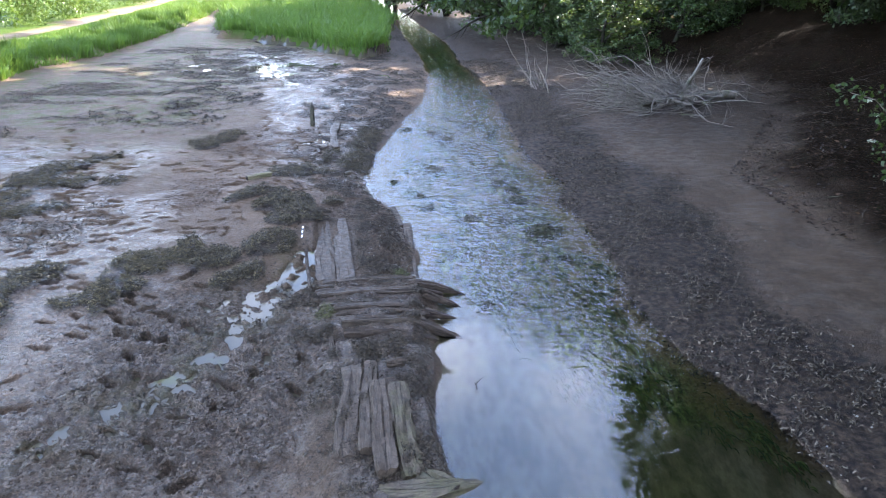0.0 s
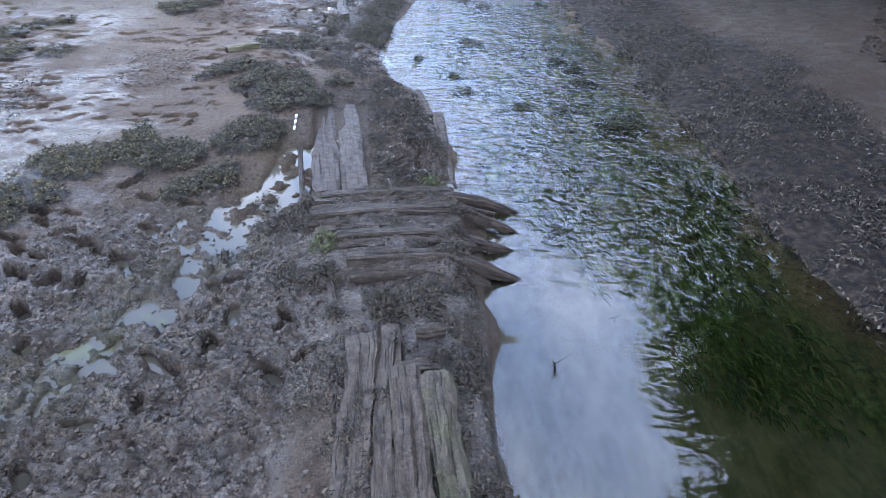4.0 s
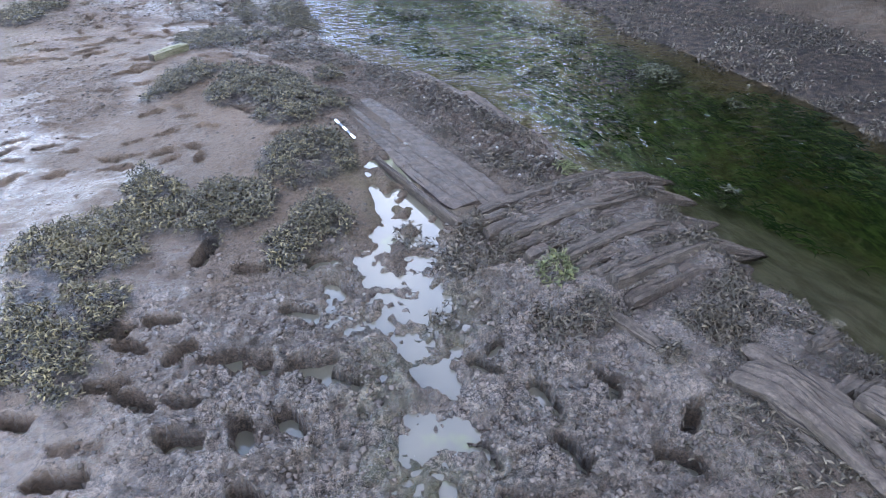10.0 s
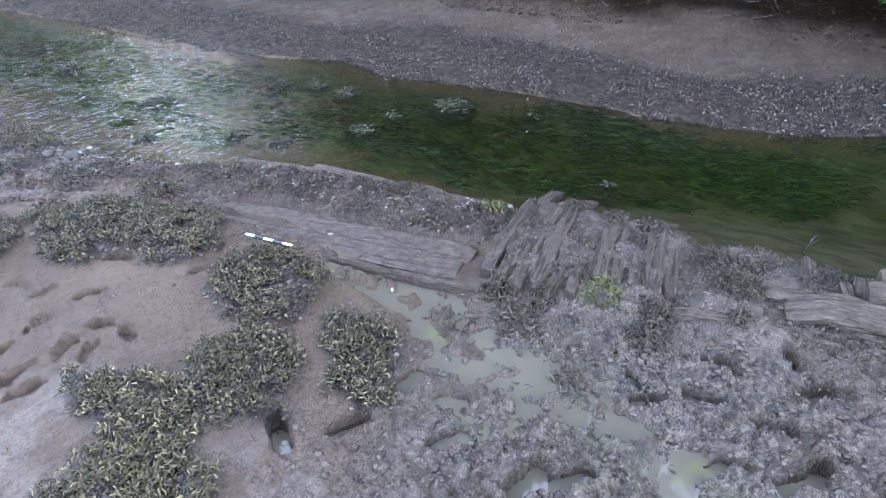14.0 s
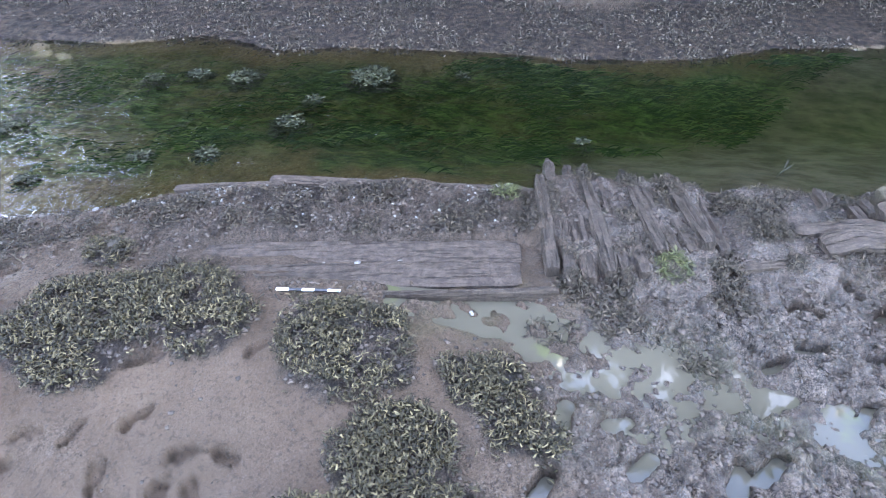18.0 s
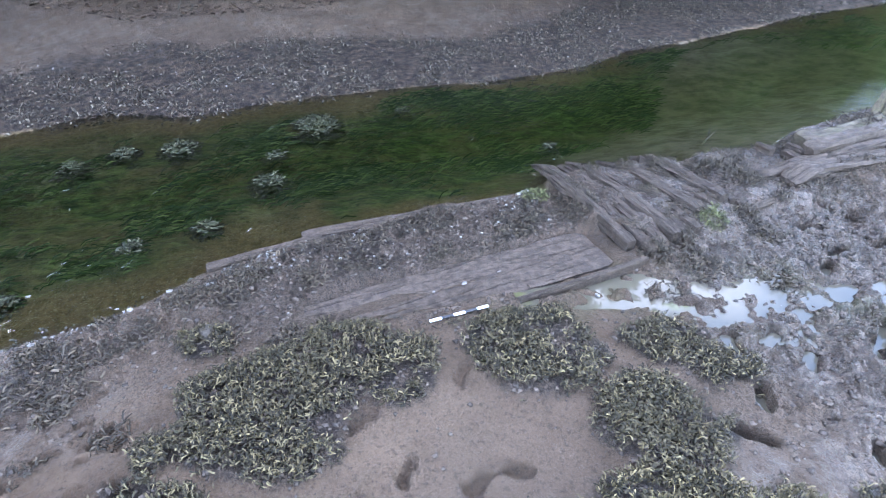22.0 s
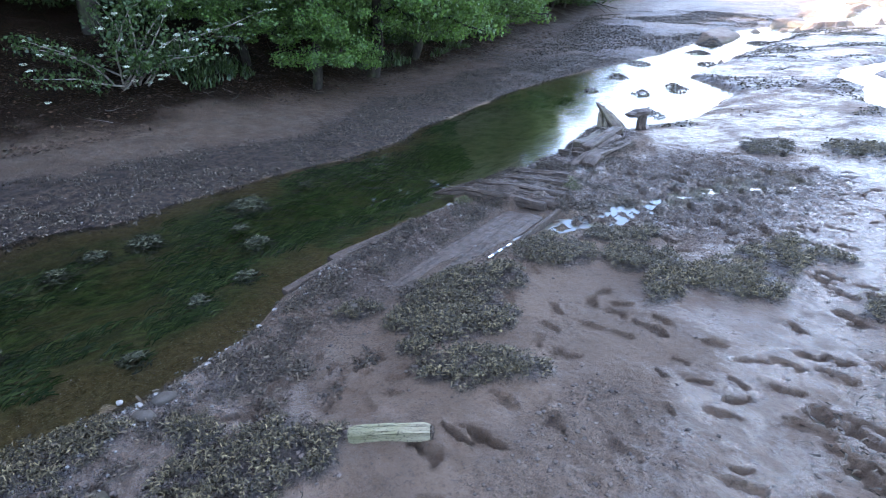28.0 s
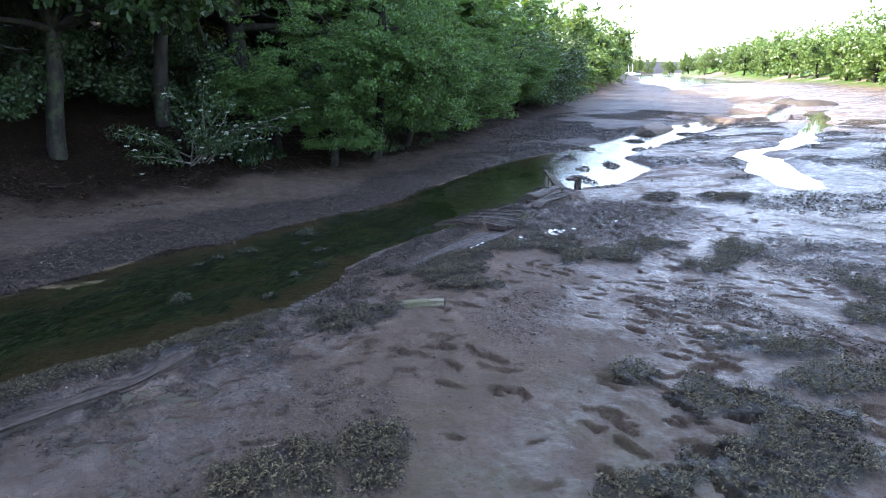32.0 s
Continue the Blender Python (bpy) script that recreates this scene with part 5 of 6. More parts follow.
def streak_cover(x, y):
    m = smooth(.04, .3, fbm(x * .45, y * 1.3, 92, 4))
    return m * np.maximum(smooth(-6.2, -7.2, x) * smooth(12.5, 11, y), smooth(-7.5, -9, x) * smooth(15.5, 17, y)) * smooth(2, 4, y) * (left_x(y) - x < -.5)


scatter_weed("seaweed_carpet", "thin brown wrack lying in streaks across the mudflat", 150000, -16, -6, 2, 36, streak_cover, .075, .007, WRACK_DARK, 20, .7, 1, 3)


def shore_cover(x, y):
    d = x - far_x(y)
    return smooth(0, .3, d) * smooth(-.1, .25, fbm(x * .3, y * .3, 78, 4)) * smooth(0, -1.5, x - bank_x(y)) * smooth(-2, -6, y)


scatter_weed("seaweed_carpet", "brown wrack over the far flats down the creek", 60000, 5, 18, -34, -2, shore_cover, .14, .017, WRACK_DARK, 18, .6, 1, 3)
scatter_weed("seaweed_strands", "thin muddy wrack strands caught on wreck timbers", 46000, -2.6, .3, 4.3, 13.2, wreck_cover, .055, .0042, WRACK_DARK, 9, .9, 2, 4)
scatter_weed("seaweed_strands", "drab wrack scraps on the crumbly edge of the stream", 95000, -5.6, -.3, 8.8, 20, edge_cover, .055, .0048, WRACK_DARK, 19, .7, 1, 4)


# ---- trees and banks ----
def tube(pts, radii, sides=6):
    """A tapering tube along points, as arrays."""
    pts = np.array(pts, float)
    way = np.gradient(pts, axis=0)
    way /= np.linalg.norm(way, axis=1)[:, None] + 1e-9
    ref = np.where(np.abs(way[:, 2:]) > .9, (1.0, 0, 0), (0, 0, 1.0))
    a = np.cross(way, ref)
    a /= np.linalg.norm(a, axis=1)[:, None]
    b = np.cross(way, a)
    ang = np.arange(sides) / sides * 2 * math.pi
    ring = np.cos(ang)[None, :, None] * a[:, None] + np.sin(ang)[None, :, None] * b[:, None]
    V = (pts[:, None] + ring * np.array(radii)[:, None, None]).reshape(-1, 3)
    i = np.arange(len(pts) - 1)[:, None] * sides
    j = np.arange(sides)[None, :]
    jn = (j + 1) % sides
    return V, np.stack([i + j, i + jn, i + sides + jn, i + sides + j], -1).reshape(-1, 4)


def joined(pieces):
    V, F, off = [], [], 0
    for v, f in pieces:
        V.append(v)
        F.append(f + off)
        off += len(v)
    return np.concatenate(V), np.concatenate(F)


def wander(start, way, length, steps, bend, r, droop=0.0):
    pts = [np.array(start, float)]
    way = np.array(way, float) / np.linalg.norm(way)
    for _ in range(steps):
        way = way + r.normal(0, bend, 3) - (0, 0, droop)
        way /= np.linalg.norm(way)
        pts.append(pts[-1] + way * length / steps)
    return np.array(pts)


def leaf_cloud(centres, radii, each, size, r, flat=.7):
    """Small kite-shaped leaves round the centres of clumps."""
    n = len(centres) * each
    c = np.repeat(centres, each, 0)
    rad = np.repeat(radii, each)[:, None]
    d = r.normal(0, 1, (n, 3))
    d /= np.linalg.norm(d, axis=1)[:, None]
    p = c + d * rad * r.uniform(.25, 1, (n, 1)) ** .6 * (1, 1, flat)
    u = r.normal(0, 1, (n, 3)) + d * .5 - (0, 0, .3)
    u /= np.linalg.norm(u, axis=1)[:, None]
    nrm = np.cross(u, r.normal(0, 1, (n, 3)) * (1, 1, .35) + d)
    nrm /= np.linalg.norm(nrm, axis=1)[:, None] + 1e-9
    s = size * r.uniform(.65, 1.3, (n, 1))
    V = np.stack([p, p + u * s * .55 + nrm * s * .33, p + u * s, p + u * s * .5 - nrm * s * .33], 1).reshape(-1, 3)
    return V, np.arange(n * 4).reshape(-1, 4)


def build_tree(seed, height, spread, low, leaves, size, lean=0.0, leaf=None, skirt=-.75, tier=.7, first=.22):
    """A broad-leaved tree at the origin that leans its crown towards -x."""
    r = np.random.default_rng(seed)
    tree = new("tree")
    trunk = wander((0, 0, -.5), (-lean * .4, r.normal(0, .08), 1), height * .7, 8, .07, r)
    pieces = [tube(trunk, np.linspace(.26, .07, 9) * height / 11, 8)]
    tips = [trunk[-1]]
    for i in range(15):
        f = r.uniform(first, .98)
        k = int(f * 8)
        a = r.uniform(0, 2 * math.pi)
        way = np.array((math.cos(a) - lean * 1.1, math.sin(a), .55 - .3 * (1 - f)))
        L = spread * r.uniform(.6, 1.1) * (1.15 - .45 * f)
        limb = wander(trunk[k], way, L, 6, .16, r, .05)
        pieces.append(tube(limb, np.linspace(.10, .018, 7) * height / 11, 5))
        tips += [limb[3], limb[4], limb[5], limb[6]]
        for _ in range(2):
            twig = wander(limb[r.integers(3, 6)], r.normal(0, 1, 3) + (0, 0, .2), L * .4, 4, .2, r, .06)
            pieces.append(tube(twig, np.linspace(.03, .008, 5) * height / 11, 4))
            tips += [twig[2], twig[4]]
    V, F = joined(pieces)
    part("trunk", mesh_from("trunk", V, F, BARK), tree)
    tips = np.array(tips)
    extra = tips[r.integers(0, len(tips), 70)] + r.normal(0, .55, (70, 3)) * (1, 1, .8)
    a = r.uniform(0, 2 * math.pi, 60)
    e = r.uniform(skirt, 1, 60)
    girth = np.sqrt(np.maximum(1 - e * e * .8, .3)) * spread
    shell = np.stack([np.cos(a) * girth - lean * spread * .45, np.sin(a) * girth, height * .58 + e * height * .40], -1) * r.uniform(.75, 1.03, (60, 1))
    centres = np.concatenate([tips, extra, shell])
    centres = centres[centres[:, 2] > low]
    V, F = leaf_cloud(centres, r.uniform(.26, .70, len(centres)) * spread / 4.2, max(leaves // len(centres), 8), size, r, tier)
    part("crown", mesh_from("crown", V, F, leaf or LEAF, False), tree)
    return tree


def at_ground(ob, x, y, turn=0.0, sink=0.0):
    z = float(ground_z(np.array([x]), np.array([y]))[0]) - sink
    ob.matrix_basis = pose(x, y, z, 0, 0, turn)
    return ob


def set_tree(tree, x, y, turn, scale, label, group):
    z = float(ground_z(np.array([x]), np.array([y]))[0])
    m = pose(x, y, z, 0, 0, turn) @ Matrix.Diagonal((*scale, 1))
    ob = copy_thing(tree, Matrix())
    ob.matrix_basis = m
    tagged(ob, label, "tree", group)
    return ob


def build_woods():
    r = np.random.default_rng(12)
    near = [build_tree(200 + i, 12, 4.8, .4, 32000, .135, .75, None, -1.15, .42) for i in range(3)]
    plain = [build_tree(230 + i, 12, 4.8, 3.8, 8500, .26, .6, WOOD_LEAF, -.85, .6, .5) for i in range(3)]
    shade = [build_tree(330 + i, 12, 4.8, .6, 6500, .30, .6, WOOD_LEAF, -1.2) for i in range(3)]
    tall = [build_tree(260 + i, 18, 5.4, 4.0, 5500, .66, .2) for i in range(3)]
    high = [build_tree(280 + i, 18, 5.4, 11.0, 5000, .66, .1) for i in range(3)]
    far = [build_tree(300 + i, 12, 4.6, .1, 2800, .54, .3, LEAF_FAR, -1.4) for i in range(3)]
    placed, count = set(), [0]
    # Three high crowns added on the sun's path to shade the mud.
    for k, (x, y) in enumerate([(18.5, 42), (22.5, 47), (27, 41)]):
        at_ground(tagged(high[k], "tall thin-stemmed tree with a high crown, added for shade", "tree", "trees along the far bank"), x, y, 120 * k).scale = (1.3, 1.3, 1.35)
        placed.add((id(high), k))

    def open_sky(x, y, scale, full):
        """Lowers trees, measured from one spot, so sky shows and mirrors in water."""
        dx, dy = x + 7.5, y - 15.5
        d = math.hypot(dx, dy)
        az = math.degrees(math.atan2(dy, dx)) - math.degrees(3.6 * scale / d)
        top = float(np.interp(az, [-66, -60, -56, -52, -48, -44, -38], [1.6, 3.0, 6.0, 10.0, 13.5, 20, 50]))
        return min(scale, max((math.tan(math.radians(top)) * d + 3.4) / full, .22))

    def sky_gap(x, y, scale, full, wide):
        """Shrinks trees along one line, a gap that lets sky down to the water."""
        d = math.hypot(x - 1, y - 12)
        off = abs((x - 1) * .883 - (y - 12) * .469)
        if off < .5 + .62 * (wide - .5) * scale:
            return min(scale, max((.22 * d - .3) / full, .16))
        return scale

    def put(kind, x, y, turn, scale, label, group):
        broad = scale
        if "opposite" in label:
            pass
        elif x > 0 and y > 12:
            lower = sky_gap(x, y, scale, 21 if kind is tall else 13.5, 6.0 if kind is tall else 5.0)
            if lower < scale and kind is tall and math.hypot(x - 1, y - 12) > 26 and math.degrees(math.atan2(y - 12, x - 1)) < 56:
                # a high crown above the gap, added to hold the sun off
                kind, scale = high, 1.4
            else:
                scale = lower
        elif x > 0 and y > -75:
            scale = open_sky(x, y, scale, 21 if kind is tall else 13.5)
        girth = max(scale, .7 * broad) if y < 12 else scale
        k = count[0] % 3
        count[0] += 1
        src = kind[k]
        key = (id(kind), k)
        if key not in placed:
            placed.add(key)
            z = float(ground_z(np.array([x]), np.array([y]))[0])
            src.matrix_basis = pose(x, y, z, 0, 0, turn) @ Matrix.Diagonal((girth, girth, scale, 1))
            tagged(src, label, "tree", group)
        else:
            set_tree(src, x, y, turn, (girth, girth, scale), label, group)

    y = 33.0
    while y > -34:
        bx = float(bank_x(y))
        put(near if -16 < y < 8.2 else plain if 8 < y < 19 else shade, bx + r.uniform(1.8, 3.0) + (2.6 if 8.2 < y < 19 else 5.0 if y > 8.2 else 0), y, r.normal(0, 18) + (90 if y > 19 else 0), .5 if 3.4 < y < 8.2 else r.uniform(.85, 1.12), "green broad-leaved tree leaning over the muddy far bank", "trees along the far bank")
        y -= r.uniform(2.8, 3.8)
    y = 46.0
    while y > -36:
        bx = float(bank_x(y))
        put(tall, bx + r.uniform(6.5, 9), y, r.uniform(0, 360), r.uniform(1.15, 1.35), "tall dark green tree behind the bank, keeping the sun off", "trees along the far bank")
        y -= r.uniform(3.4, 4.4)
    # Outer row, hidden behind the others, added to keep sun off the mud.
    y = 64.0
    while y > 10:
        put(tall, float(bank_x(y)) + r.uniform(11, 13), y, r.uniform(0, 360), 1.25 if y > 44 else 1.4, "tall dark green tree behind the bank, keeping the sun off", "trees along the far bank")
        y -= r.uniform(3.2, 4.2)
    # Dark-leaved backdrop trees, added where the wood shows only deep shade.
    y = 27.0
    while y > -6:
        put(shade, float(bank_x(y)) + r.uniform(9.5, 15), y, r.uniform(0, 360), r.uniform(1.15, 1.35), "dark-leaved tree added as backdrop for the shade of the wood", "trees along the far bank")
        y -= r.uniform(2.2, 3.0)
    for x, y, s in [(8.7, 5.6, .55), (9.2, 3.2, .8)]:
        put(near, x, y, r.normal(0, 10), s, "green broad-leaved tree leaning over the muddy far bank", "trees along the far bank")
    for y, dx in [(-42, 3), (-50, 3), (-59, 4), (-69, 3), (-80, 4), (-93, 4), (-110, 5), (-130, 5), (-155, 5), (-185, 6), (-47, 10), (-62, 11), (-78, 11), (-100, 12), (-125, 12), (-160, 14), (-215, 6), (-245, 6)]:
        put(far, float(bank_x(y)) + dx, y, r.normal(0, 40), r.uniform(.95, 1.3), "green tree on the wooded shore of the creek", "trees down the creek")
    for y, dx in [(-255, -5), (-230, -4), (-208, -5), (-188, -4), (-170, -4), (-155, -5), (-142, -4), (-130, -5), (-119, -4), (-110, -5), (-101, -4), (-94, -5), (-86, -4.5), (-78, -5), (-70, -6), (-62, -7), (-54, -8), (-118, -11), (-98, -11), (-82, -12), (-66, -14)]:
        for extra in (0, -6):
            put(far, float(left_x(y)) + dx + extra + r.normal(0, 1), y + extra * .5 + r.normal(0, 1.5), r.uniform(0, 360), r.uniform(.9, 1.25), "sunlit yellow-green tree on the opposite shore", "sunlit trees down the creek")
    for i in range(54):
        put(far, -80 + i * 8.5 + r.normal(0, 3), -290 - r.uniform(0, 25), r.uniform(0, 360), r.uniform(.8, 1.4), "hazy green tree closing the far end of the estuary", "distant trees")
    # Low dark trees set on the sun's path to shade the far shore.
    for x, y, s in [(8.5, 34, .40), (10, 36.5, .42), (11.6, 33.5, .40), (9, 39, .45), (6.2, 37.5, .42), (7.4, 31.5, .34)]:
        set_tree(shade[1], x, y, r.uniform(0, 360), (s * 1.3, s * 1.3, s), "low shady tree at the edge of the wood", "trees at the head of the creek")
    for x, y, s in [(-7, 72, 1.1), (-8.5, 79, 1.2), (2.5, 45, 1), (5.5, 39, 1), (1.5, 52, 1), (-1.5, 60, 1.1), (-4, 70, 1.1), (-9, 84, 1.2), (-15, 92, 1.2), (-22, 96, 1.2), (-30, 98, 1.2), (7, 47, 1.2), (5, 58, 1.2), (2, 70, 1.3)]:
        put(shade, x + 1.5, y, r.normal(20, 25), s * r.uniform(.9, 1.1), "shady green tree overhanging the head of the creek", "trees at the head of the creek")


build_woods()


def build_shrubs():
    """Dark understorey added between the trunks, its shade put into the leaf colour."""
    r = np.random.default_rng(77)
    kinds = []
    for i in range(2):
        c = r.normal(0, 1, (34, 3)) * (1.1, 1.3, .8) + (0, 0, 1.4)
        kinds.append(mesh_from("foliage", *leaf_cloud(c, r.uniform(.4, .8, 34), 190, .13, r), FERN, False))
    y = 36.0
    while y > -40:
        for off in (7.2 if y > 8 else 5.2, 10.5):
            x = float(bank_x(y)) + off + r.normal(0, .5)
            shrub = tagged(new("shrub"), "dark green shrub in the shade beneath trees", "shrub", "shrubs under the trees")
            part("foliage", kinds[int(r.integers(0, 2))], shrub)
            at_ground(shrub, x, y, r.uniform(0, 360), .2)
        y -= r.uniform(2.2, 3.2)


build_shrubs()


def build_elder():
    """A flowering bush that hangs over the far bank."""
    r = np.random.default_rng(31)
    bush = tagged(new("elder_bush"), "straggling elder bush with flat cream flower heads", "bush")
    x, y = 10.1, 10.3
    z = float(ground_z(np.array([x]), np.array([y]))[0])
    bush.location = (x, y, z)
    pieces, tips = [], []
    for i in range(15):
        stem = wander((r.normal(0, .15), r.normal(0, .3), -.1), (-.55 + r.normal(0, .35), r.normal(0, .6), 1), r.uniform(2.0, 4.3), 8, .12, r, .07)
        pieces.append(tube(stem, np.linspace(.035, .008, 9), 5))
        tips += list(stem[3:])
    V, F = joined(pieces)
    part("stem", mesh_from("stem", V, F, DEAD), bush)
    tips = np.array(tips)
    V, F = leaf_cloud(tips, np.full(len(tips), .34), 42, .10, r)
    # Elder leaves take the darkened wood colour, which holds the shade.
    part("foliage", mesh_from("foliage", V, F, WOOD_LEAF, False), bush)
    heads = tips[r.integers(0, len(tips), 80)] + r.normal(0, .25, (80, 3))
    V, F = leaf_cloud(heads, np.full(80, .075), 60, .024, r, .3)
    part("blossom", mesh_from("blossom", V, F, FLOWER, False), bush, "flat cream-white flower heads")


build_elder()


def build_fallen_tree():
    r = np.random.default_rng(41)
    tree = tagged(new("fallen_tree"), "bleached leafless fallen tree lying down the bank into the stream", "fallen tree")
    base_pt = np.array((10.2, 22.6, .75))
    trunk = wander(base_pt, (-1, -.25, -.03), 3.6, 7, .03, r)
    pieces = [tube(trunk, np.linspace(.17, .09, 8), 8)]
    part("trunk", mesh_from("trunk", *pieces[0], DEAD), tree)
    stub = wander((8.1, 22.3, .7), (.55, .5, .62), 2.0, 6, .05, r)
    part("limb", mesh_from("limb", *tube(stub, np.linspace(.10, .05, 7), 6), DEAD), tree)
    limb = wander((7.2, 21.8, .7), (-.7, .5, .55), 2.6, 7, .14, r, .1)
    part("limb", mesh_from("limb", *tube(limb, np.linspace(.06, .02, 8), 5), DEAD), tree)
    twigs = []
    for i in range(150):
        f = r.uniform(.25, 1)
        p = trunk[int(f * 7)] + r.normal(0, .08, 3)
        a = wander(p, (-.8 + r.normal(0, .5), .30 + r.normal(0, .65), r.uniform(-.1, .35)), r.uniform(1.2, 4.6), 7, .22, r, .05)
        low = ground_z(a[:, 0], a[:, 1])
        a[:, 2] = np.maximum(low + (a[:, 2] - low) * .85, low + .02)
        twigs.append(tube(a, np.linspace(.026, .007, 8), 4))
        for _ in range(7):
            b = wander(a[r.integers(2, 7)], r.normal(0, 1, 3) * (1, 1, .5) + (-.4, 0, .15), r.uniform(.35, 1.1), 4, .25, r, .04)
            b[:, 2] = np.maximum(b[:, 2], ground_z(b[:, 0], b[:, 1]) + .02)
            twigs.append(tube(b, np.linspace(.012, .005, 5), 3))
    V, F = joined(twigs)
    part("twig_tangle", mesh_from("twig_tangle", V, F, DEAD), tree, "grey tangle of bare twigs")
    bough = []
    for i in range(9):
        a = wander((3.6 + r.normal(0, .3), 26 + r.normal(0, .8), .4), (-.35 + r.normal(0, .3), .5 + r.normal(0, .3), .8), r.uniform(1.2, 2.6), 6, .16, r)
        bough.append(tube(a, np.linspace(.03, .006, 7), 4))
        for _ in range(6):
            b = wander(a[r.integers(1, 6)], r.normal(0, 1, 3), r.uniform(.3, .8), 4, .25, r)
            bough.append(tube(b, np.linspace(.010, .003, 5), 3))
    V, F = joined(bough)
    part("bough", mesh_from("bough", V, F, DEAD), tree)


build_fallen_tree()


def blades(name, label, n, seed, where, height, width, mat):
    """Upright grass blades, three faces each."""
    r = np.random.default_rng(seed)
    x, y, hs = where(r, n)
    n = len(x)
    z = ground_z(x, y) - .02
    a = r.uniform(0, 2 * math.pi, n)
    L = height * r.uniform(.6, 1.2, n) * hs
    bx, by = r.normal(0, .35, n), r.normal(0, .35, n)
    V = []
    for s, w in ((0, 1), (.5, .9), (1, .15)):
        cx, cy, cz = x + bx * L * s * s, y + by * L * s * s, z + L * s * (1 - .15 * s)
        dx, dy = np.cos(a) * width * w, np.sin(a) * width * w
        V.append(np.stack([np.stack([cx - dx, cy - dy, cz], -1), np.stack([cx + dx, cy + dy, cz], -1)], 1).reshape(-1, 3))
    i = np.arange(n) * 2
    F = np.concatenate([np.stack([i + 2 * n * k, i + 1 + 2 * n * k, i + 1 + 2 * n * (k + 1), i + 2 * n * (k + 1)], -1) for k in range(2)])
    return tagged(new(name, mesh_from(name, np.concatenate(V), F, mat, False)), label, "grass", kind="stuff")


def on_island(r, n):
    x, y = r.uniform(-20, -2.5, n), 32 + 38 * r.uniform(0, 1, n) ** 1.6
    k = inside(x + 0.5 * fbm(x * .5, y * .5, 8, 2), y + 0.5 * fbm(x * .5, y * .5, 9, 2), ISLAND)
    x, y = x[k], y[k]
    return x, y, 0.75 + 0.5 * vnoise(x * .9, y * .9, 81)


def on_left_bank(r, n):
    y = 20 + 45 * r.uniform(0, 1, n) ** 1.4
    d = r.uniform(0.1, 5.0, n)
    x = left_x(y) - d
    return x, y, 0.25 + 1.1 * smooth(.3, .75, vnoise(x * .8, y * .8, 82)) * smooth(4.9, 3.0, d)


blades("grass", "lush green marsh grass on a small island", 60000, 91, on_island, .85, .022, GRASS)
blades("grass", "sunlit green grass along the low bank", 45000, 92, on_left_bank, .55, .020, GRASS)


def build_hedge():
    r = np.random.default_rng(95)
    n = 170
    y = r.uniform(18, 75, n)
    x = left_x(y) - 7.0 - r.uniform(0, 2.0, n)
    c = np.stack([x, y, ground_z(x, y) + r.uniform(.1, 2.6, n)], -1)
    V, F = leaf_cloud(c, r.uniform(.7, 1.2, n), 150, .17, r)
    hedge = tagged(new("hedge"), "dense green hedge beside the path", "hedge")
    part("foliage", mesh_from("foliage", V, F, HEDGE_LEAF, False), hedge)


build_hedge()


# ---- undergrowth on the far bank ----
def bank_plants(r, n):
    y = r.uniform(-6, 9, n)
    s = 1.4 + 5.5 * r.uniform(0, 1, n)
    x = bank_x(y) + s
    k = vnoise(x * .8, y * .8, 84) > .52
    return x[k], y[k], 0.5 + .6 * vnoise(x[k] * 2, y[k] * 2, 85)


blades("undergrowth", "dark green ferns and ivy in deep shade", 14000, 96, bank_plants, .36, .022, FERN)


# ---- loose things ----
def lumpy(name, sx, sy, sz, seed, mat, subdiv=2):
    bm = bmesh.new()
    bmesh.ops.create_icosphere(bm, subdivisions=subdiv, radius=1)
    for v in bm.verts:
        d = 1 + .28 * noise.noise(v.co * 1.3 + Vector((seed * 3.3, 0, 0))) + .1 * noise.noise(v.co * 3.1 + Vector((0, seed * 2.1, 0)))
        v.co = Vector((v.co.x * sx * d, v.co.y * sy * d, v.co.z * sz * d))
    me = bpy.data.meshes.new(name)
    bm.to_mesh(me)
    bm.free()
    me.materials.append(mat)
    me.polygons.foreach_set("use_smooth", np.ones(len(me.polygons), bool))
    return me


def build_scale_bar():
    """A half-metre surveyor's bar in five bands."""
    bar = tagged(new("scale_bar"), "half-metre survey scale bar banded white and black, lying on mud", "scale bar")
    a, b = Vector((-2.728, 10.73, .50)), Vector((-2.645, 10.235, .49))
    a.z, b.z = [float(ground_z(np.array([p.x]), np.array([p.y]))[0]) + .022 for p in (a, b)]
    for i in range(5):
        p, q = a.lerp(b, i / 5), a.lerp(b, (i + 1) / 5)
        bm = bmesh.new()
        bmesh.ops.create_cube(bm, size=1, matrix=Matrix.Diagonal((.026, .0998, .012, 1)))
        bmesh.ops.bevel(bm, geom=bm.edges[:], offset=.002, segments=1, affect="EDGES")
        me = bpy.data.meshes.new("band")
        bm.to_mesh(me)
        bm.free()
        me.materials.append(WHITE if i % 2 == 0 else BLACK)
        ob = part("band", me, bar, "white band" if i % 2 == 0 else "black band")
        ob.matrix_basis = Matrix.Translation((p + q) / 2) @ (q - p).to_track_quat("Y", "Z").to_matrix().to_4x4()


build_scale_bar()


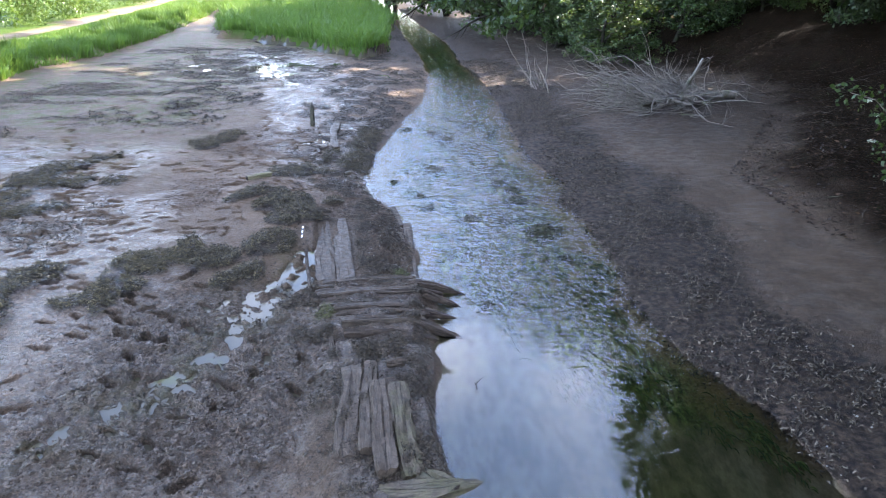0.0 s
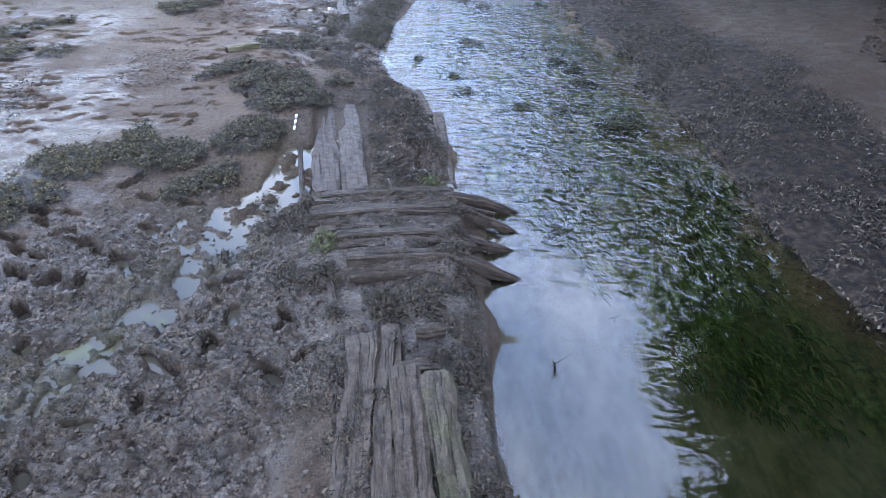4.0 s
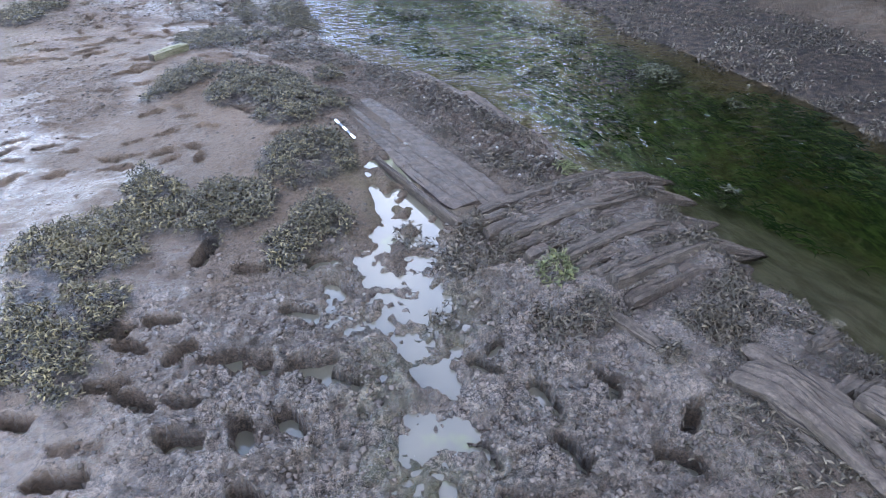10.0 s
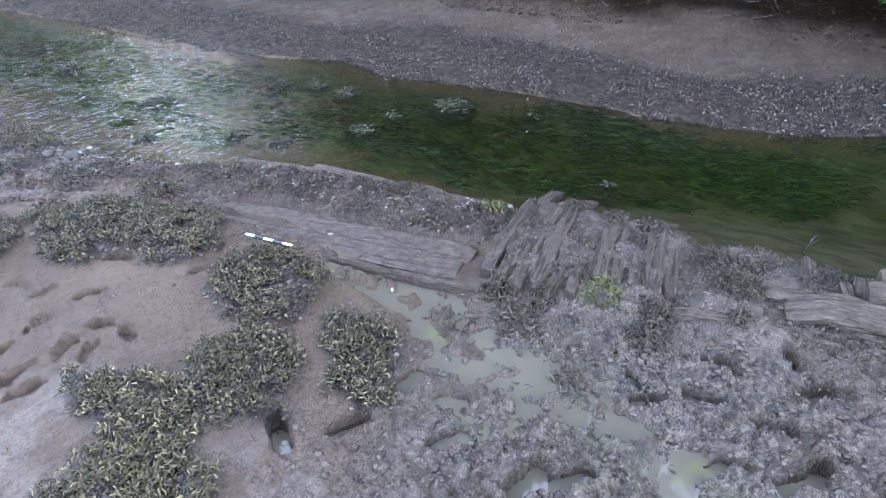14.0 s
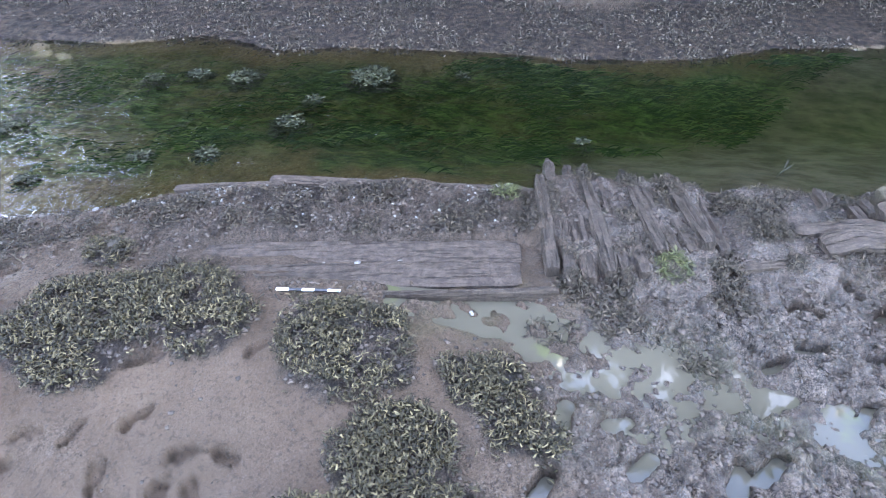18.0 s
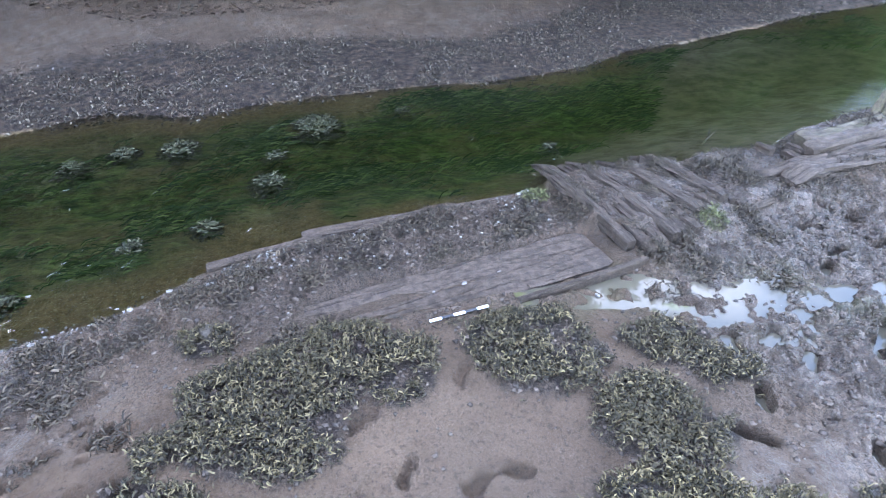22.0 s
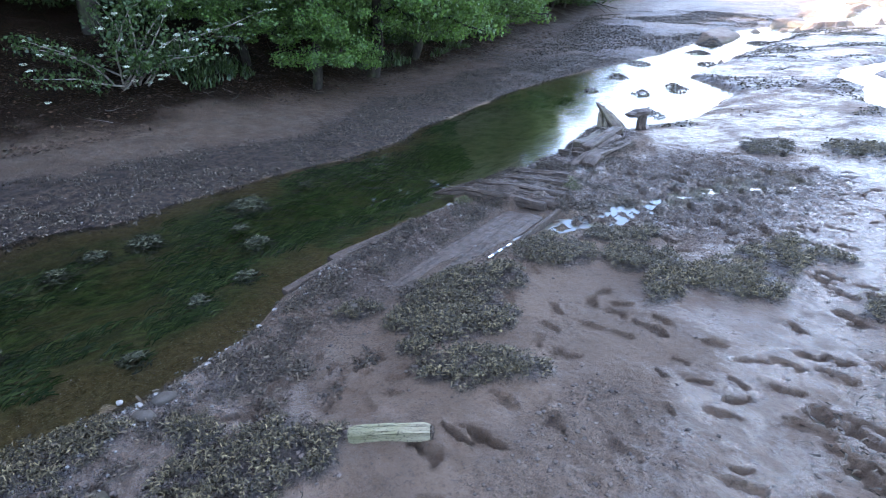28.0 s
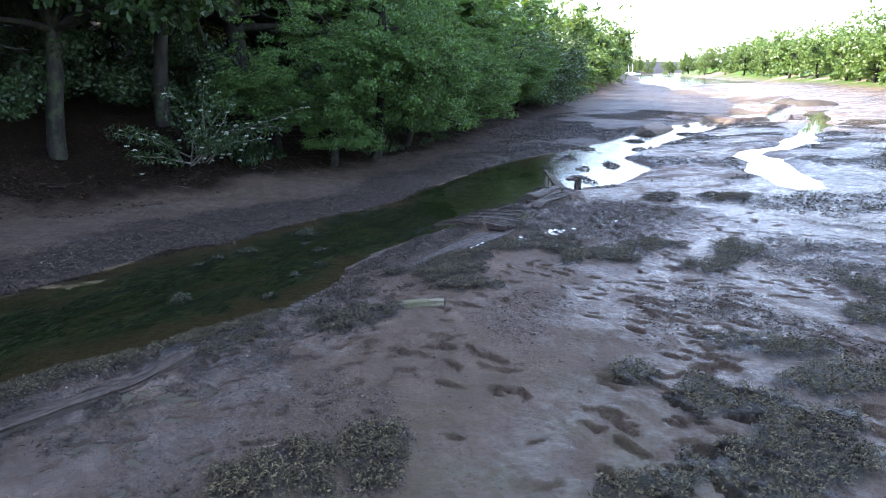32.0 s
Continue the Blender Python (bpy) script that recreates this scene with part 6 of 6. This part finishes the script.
def build_log():
    log = tagged(new("log"), "pale weathered log with green algae lying on the mud", "log")
    z0 = float(ground_z(np.array([-4.10]), np.array([13.75]))[0])
    z1 = float(ground_z(np.array([-4.52]), np.array([13.33]))[0])
    timber("trunk", [(-4.10, 13.75, z0 + .04), (-4.29, 13.55, z0 * .5 + z1 * .5 + .045), (-4.52, 13.33, z1 + .045)], .115, .11, log, LOG, 14, 0, .0025, 3)
    timber("sawn_end", [(-4.518, 13.332, z1 + .045), (-4.536, 13.317, z1 + .045)], .10, .095, log, TIMBER_DARK, 3, 0, .002, 5, "dark sawn end grain")


build_log()


def build_beam():
    beam = tagged(new("driftwood_beam"), "long dark squared timber bedded in mud beside the stream", "timber")
    pts = [(x, y, float(ground_z(np.array([x]), np.array([y]))[0]) + .03) for x, y in [(-3.05, 16.5), (-3.25, 17.3), (-3.38, 18.0), (-3.45, 19.2)]]
    timber("balk", pts, .22, .16, beam, TIMBER_DARK, 20, 0, .01, 8)


build_beam()


def build_post():
    post = tagged(new("post"), "short weathered wooden post standing in mud", "post")
    z = float(ground_z(np.array([-4.15]), np.array([18.9]))[0])
    timber("stake", [(-4.16, 18.9, z - .2), (-4.15, 18.9, z + .25), (-4.15, 18.93, z + .66)], .10, .12, post, POST, 10, .6, .008, 9)
    stick = tagged(new("stick"), "thin forked stick standing up in the stream", "stick")
    timber("stem", [(.36, 6.50, -.05), (.34, 6.45, .16), (.30, 6.38, .29)], .014, .014, stick, POST, 8, .5, .002, 10)
    timber("fork", [(.33, 6.43, .22), (.38, 6.40, .30)], .012, .012, stick, POST, 5, .5, .001, 11)


build_post()


def build_stones():
    r = np.random.default_rng(51)
    kinds = [lumpy("stone", .06, .045, .03, i, STONE, 1) for i in range(5)]
    spots = [(-.60, 9.31, 1.0), (-.53, 9.22, 1.2), (-.50, 9.10, .8), (-.46, 9.34, .7), (-1.18, 12.49, 1.1), (-1.57, 12.53, 1.0), (-1.35, 12.2, .6), (-1.1, 12.1, .6),
             (-2.06, 14.43, 1.0), (-2.15, 14.6, .9), (-1.95, 14.7, .8), (-2.0, 13.9, .6), (-1.3, 12.75, .7), (-1.0, 11.9, .6), (-.95, 11.4, .6), (-1.7, 13.2, .7), (-1.5, 12.9, .6), (-2.11, 10.3, .6), (-2.02, 9.95, .7), (-2.53, 9.23, .5)]
    for i, (x, y, s) in enumerate(spots):
        ob = new("stone", kinds[i % 5])
        at_ground(ob, x, y, r.uniform(0, 360), -.008 * s)
        ob.scale = (s, s, s)
        tagged(ob, "small pale grey stone on the stream's edge", "stone", "stones on the near shore")
    for x, y, s in [(-2.3, 14.42, 1.9), (-2.47, 14.66, 1.7), (-.46, 8.98, 1.6), (-2.35, 12.45, 1.8)]:
        ob = new("stone", lumpy("stone", .06 * s, .042 * s, .028 * s, s, ROCK, 2))
        at_ground(ob, x, y, r.uniform(0, 360), -.015)
        tagged(ob, "rounded mud-coated stone on wet mud", "stone", "stones on the near shore")
    n = 3200
    y = r.uniform(3, 20, n)
    side = r.uniform(0, 1, n) < .85
    x = np.where(side, near_x(y) - np.abs(r.normal(0, .5, n)) + .1, far_x(y) + np.abs(r.normal(0, 1.4, n)))
    k = (vnoise(x * 1.1, y * 1.1, 87) > .42) & ~((y > 4) & (y < 9.2) & side)
    x, y = x[k], y[k]
    n = len(x)
    s = r.uniform(.005, .017, n)
    cube = np.array([(-1, -.8, -.5), (1, -.9, -.5), (.9, 1, -.5), (-.9, .9, -.5), (-.6, -.5, .6), (.7, -.6, .5), (.5, .6, .7), (-.6, .5, .5)])
    a = r.uniform(0, 6.28, n)
    ca, sa = np.cos(a)[:, None], np.sin(a)[:, None]
    V = np.stack([cube[None, :, 0] * ca - cube[None, :, 1] * sa, cube[None, :, 0] * sa + cube[None, :, 1] * ca, np.repeat(cube[None, :, 2], n, 0)], -1) * s[:, None, None]
    V = V + np.stack([x, y, ground_z(x, y) + s * .3], -1)[:, None]
    q = np.array([(0, 3, 2, 1), (4, 5, 6, 7), (0, 1, 5, 4), (1, 2, 6, 5), (2, 3, 7, 6), (3, 0, 4, 7)])
    F = (np.arange(n)[:, None, None] * 8 + q[None]).reshape(-1, 4)
    tagged(new("pebbles", mesh_from("pebbles", V.reshape(-1, 3), F, STONE)), "scattered pale pebbles and shell bits along the shore", "pebbles", kind="stuff")
    for x, y, s in [(5.4, -46, 1.0), (7.6, -49, .8), (9.6, -52, .9)]:
        ob = new("rock", lumpy("rock", 1.7 * s, .9 * s, .6 * s, x, ROCK, 3))
        at_ground(ob, x, y, r.uniform(-20, 20), .1)
        tagged(ob, "dark weed-covered rock rising from mud flats", "rock", "rocks down the creek")


build_stones()


def build_boat(x, y, turn, mast):
    boat = tagged(new("sailing_boat"), "small white moored sailing boat with a bare mast", "boat", "moored boats")
    bm = bmesh.new()
    rows = []
    for i in range(9):
        f = i / 8
        b = 1.1 * math.sin(math.pi * min(.5 + f * .5, 1) if f > .3 else math.pi * .5) * (1 - .75 * max(0, f - .55) / .45) + .03
        rows.append([bm.verts.new((-3.5 + 7 * f, s * b * w, z)) for s, w, z in ((-1, 1, .9), (-1, .85, .3), (-1, .1, -.1), (1, .1, -.1), (1, .85, .3), (1, 1, .9))])
    for p, q in zip(rows[:-1], rows[1:]):
        for j in range(6):
            bm.faces.new((p[j], p[(j + 1) % 6], q[(j + 1) % 6], q[j]))
    bm.faces.new(rows[0])
    bm.faces.new(rows[-1][::-1])
    me = bpy.data.meshes.new("hull")
    bm.to_mesh(me)
    bm.free()
    me.materials.append(HULL)
    part("hull", me, boat)
    part("mast", mesh_from("mast", *tube([(0.3, 0, .8), (.3, 0, mast)], (.09, .05), 8), HULL), boat)
    cab = lumpy("cabin", 1.3, .6, .4, 2, HULL, 2)
    part("cabin", cab, boat).location = (.2, 0, 1.0)
    boat.matrix_basis = pose(x, y, .15, 0, 0, turn)


build_boat(137, -262, 35, 9.5)
build_boat(146, -275, 60, 10.5)


def build_litter():
    """Dead leaves and twigs under the trees."""
    r = np.random.default_rng(61)
    n = 26000
    y = r.uniform(-12, 32, n)
    x = bank_x(y) - .3 + 5.5 * r.uniform(0, 1, n) ** 1.3
    keep = vnoise(x * .7, y * .7, 88) + .3 * smooth(0, 1.5, x - bank_x(y)) > r.uniform(.2, 1.0, n)
    x, y = x[keep], y[keep]
    n = len(x)
    p = np.stack([x, y, ground_z(x, y) + .012], -1)
    a, s = r.uniform(0, 2 * math.pi, n), r.uniform(.03, .075, n)
    u = np.stack([np.cos(a), np.sin(a), r.normal(0, .25, n)], -1) * s[:, None]
    v = np.stack([-np.sin(a), np.cos(a), r.normal(0, .35, n)], -1) * s[:, None] * .45
    V = np.stack([p - u, p + v, p + u, p - v], 1).reshape(-1, 3)
    tagged(new("leaf_litter", mesh_from("leaf_litter", V, np.arange(n * 4).reshape(-1, 4), LITTER, False)), "dead brown leaves strewn on the shaded bank", "leaf litter", kind="stuff")
    twigs = []
    for _ in range(130):
        y0 = r.uniform(-8, 30)
        x0 = float(bank_x(y0)) + .1 + abs(r.normal(0, 1.8))
        t = wander((x0, y0, 0), (r.normal(), r.normal(), 0), r.uniform(.2, .75), 4, .22, r)
        t[:, 2] = ground_z(t[:, 0], t[:, 1]) + .015 + np.abs(r.normal(0, .03, 5))
        twigs.append(tube(t, np.linspace(.011, .004, 5), 4))
    tagged(new("twigs", mesh_from("twigs", *joined(twigs), TWIG)), "dry grey twigs fallen on the shaded bank", "twigs", kind="stuff")


build_litter()
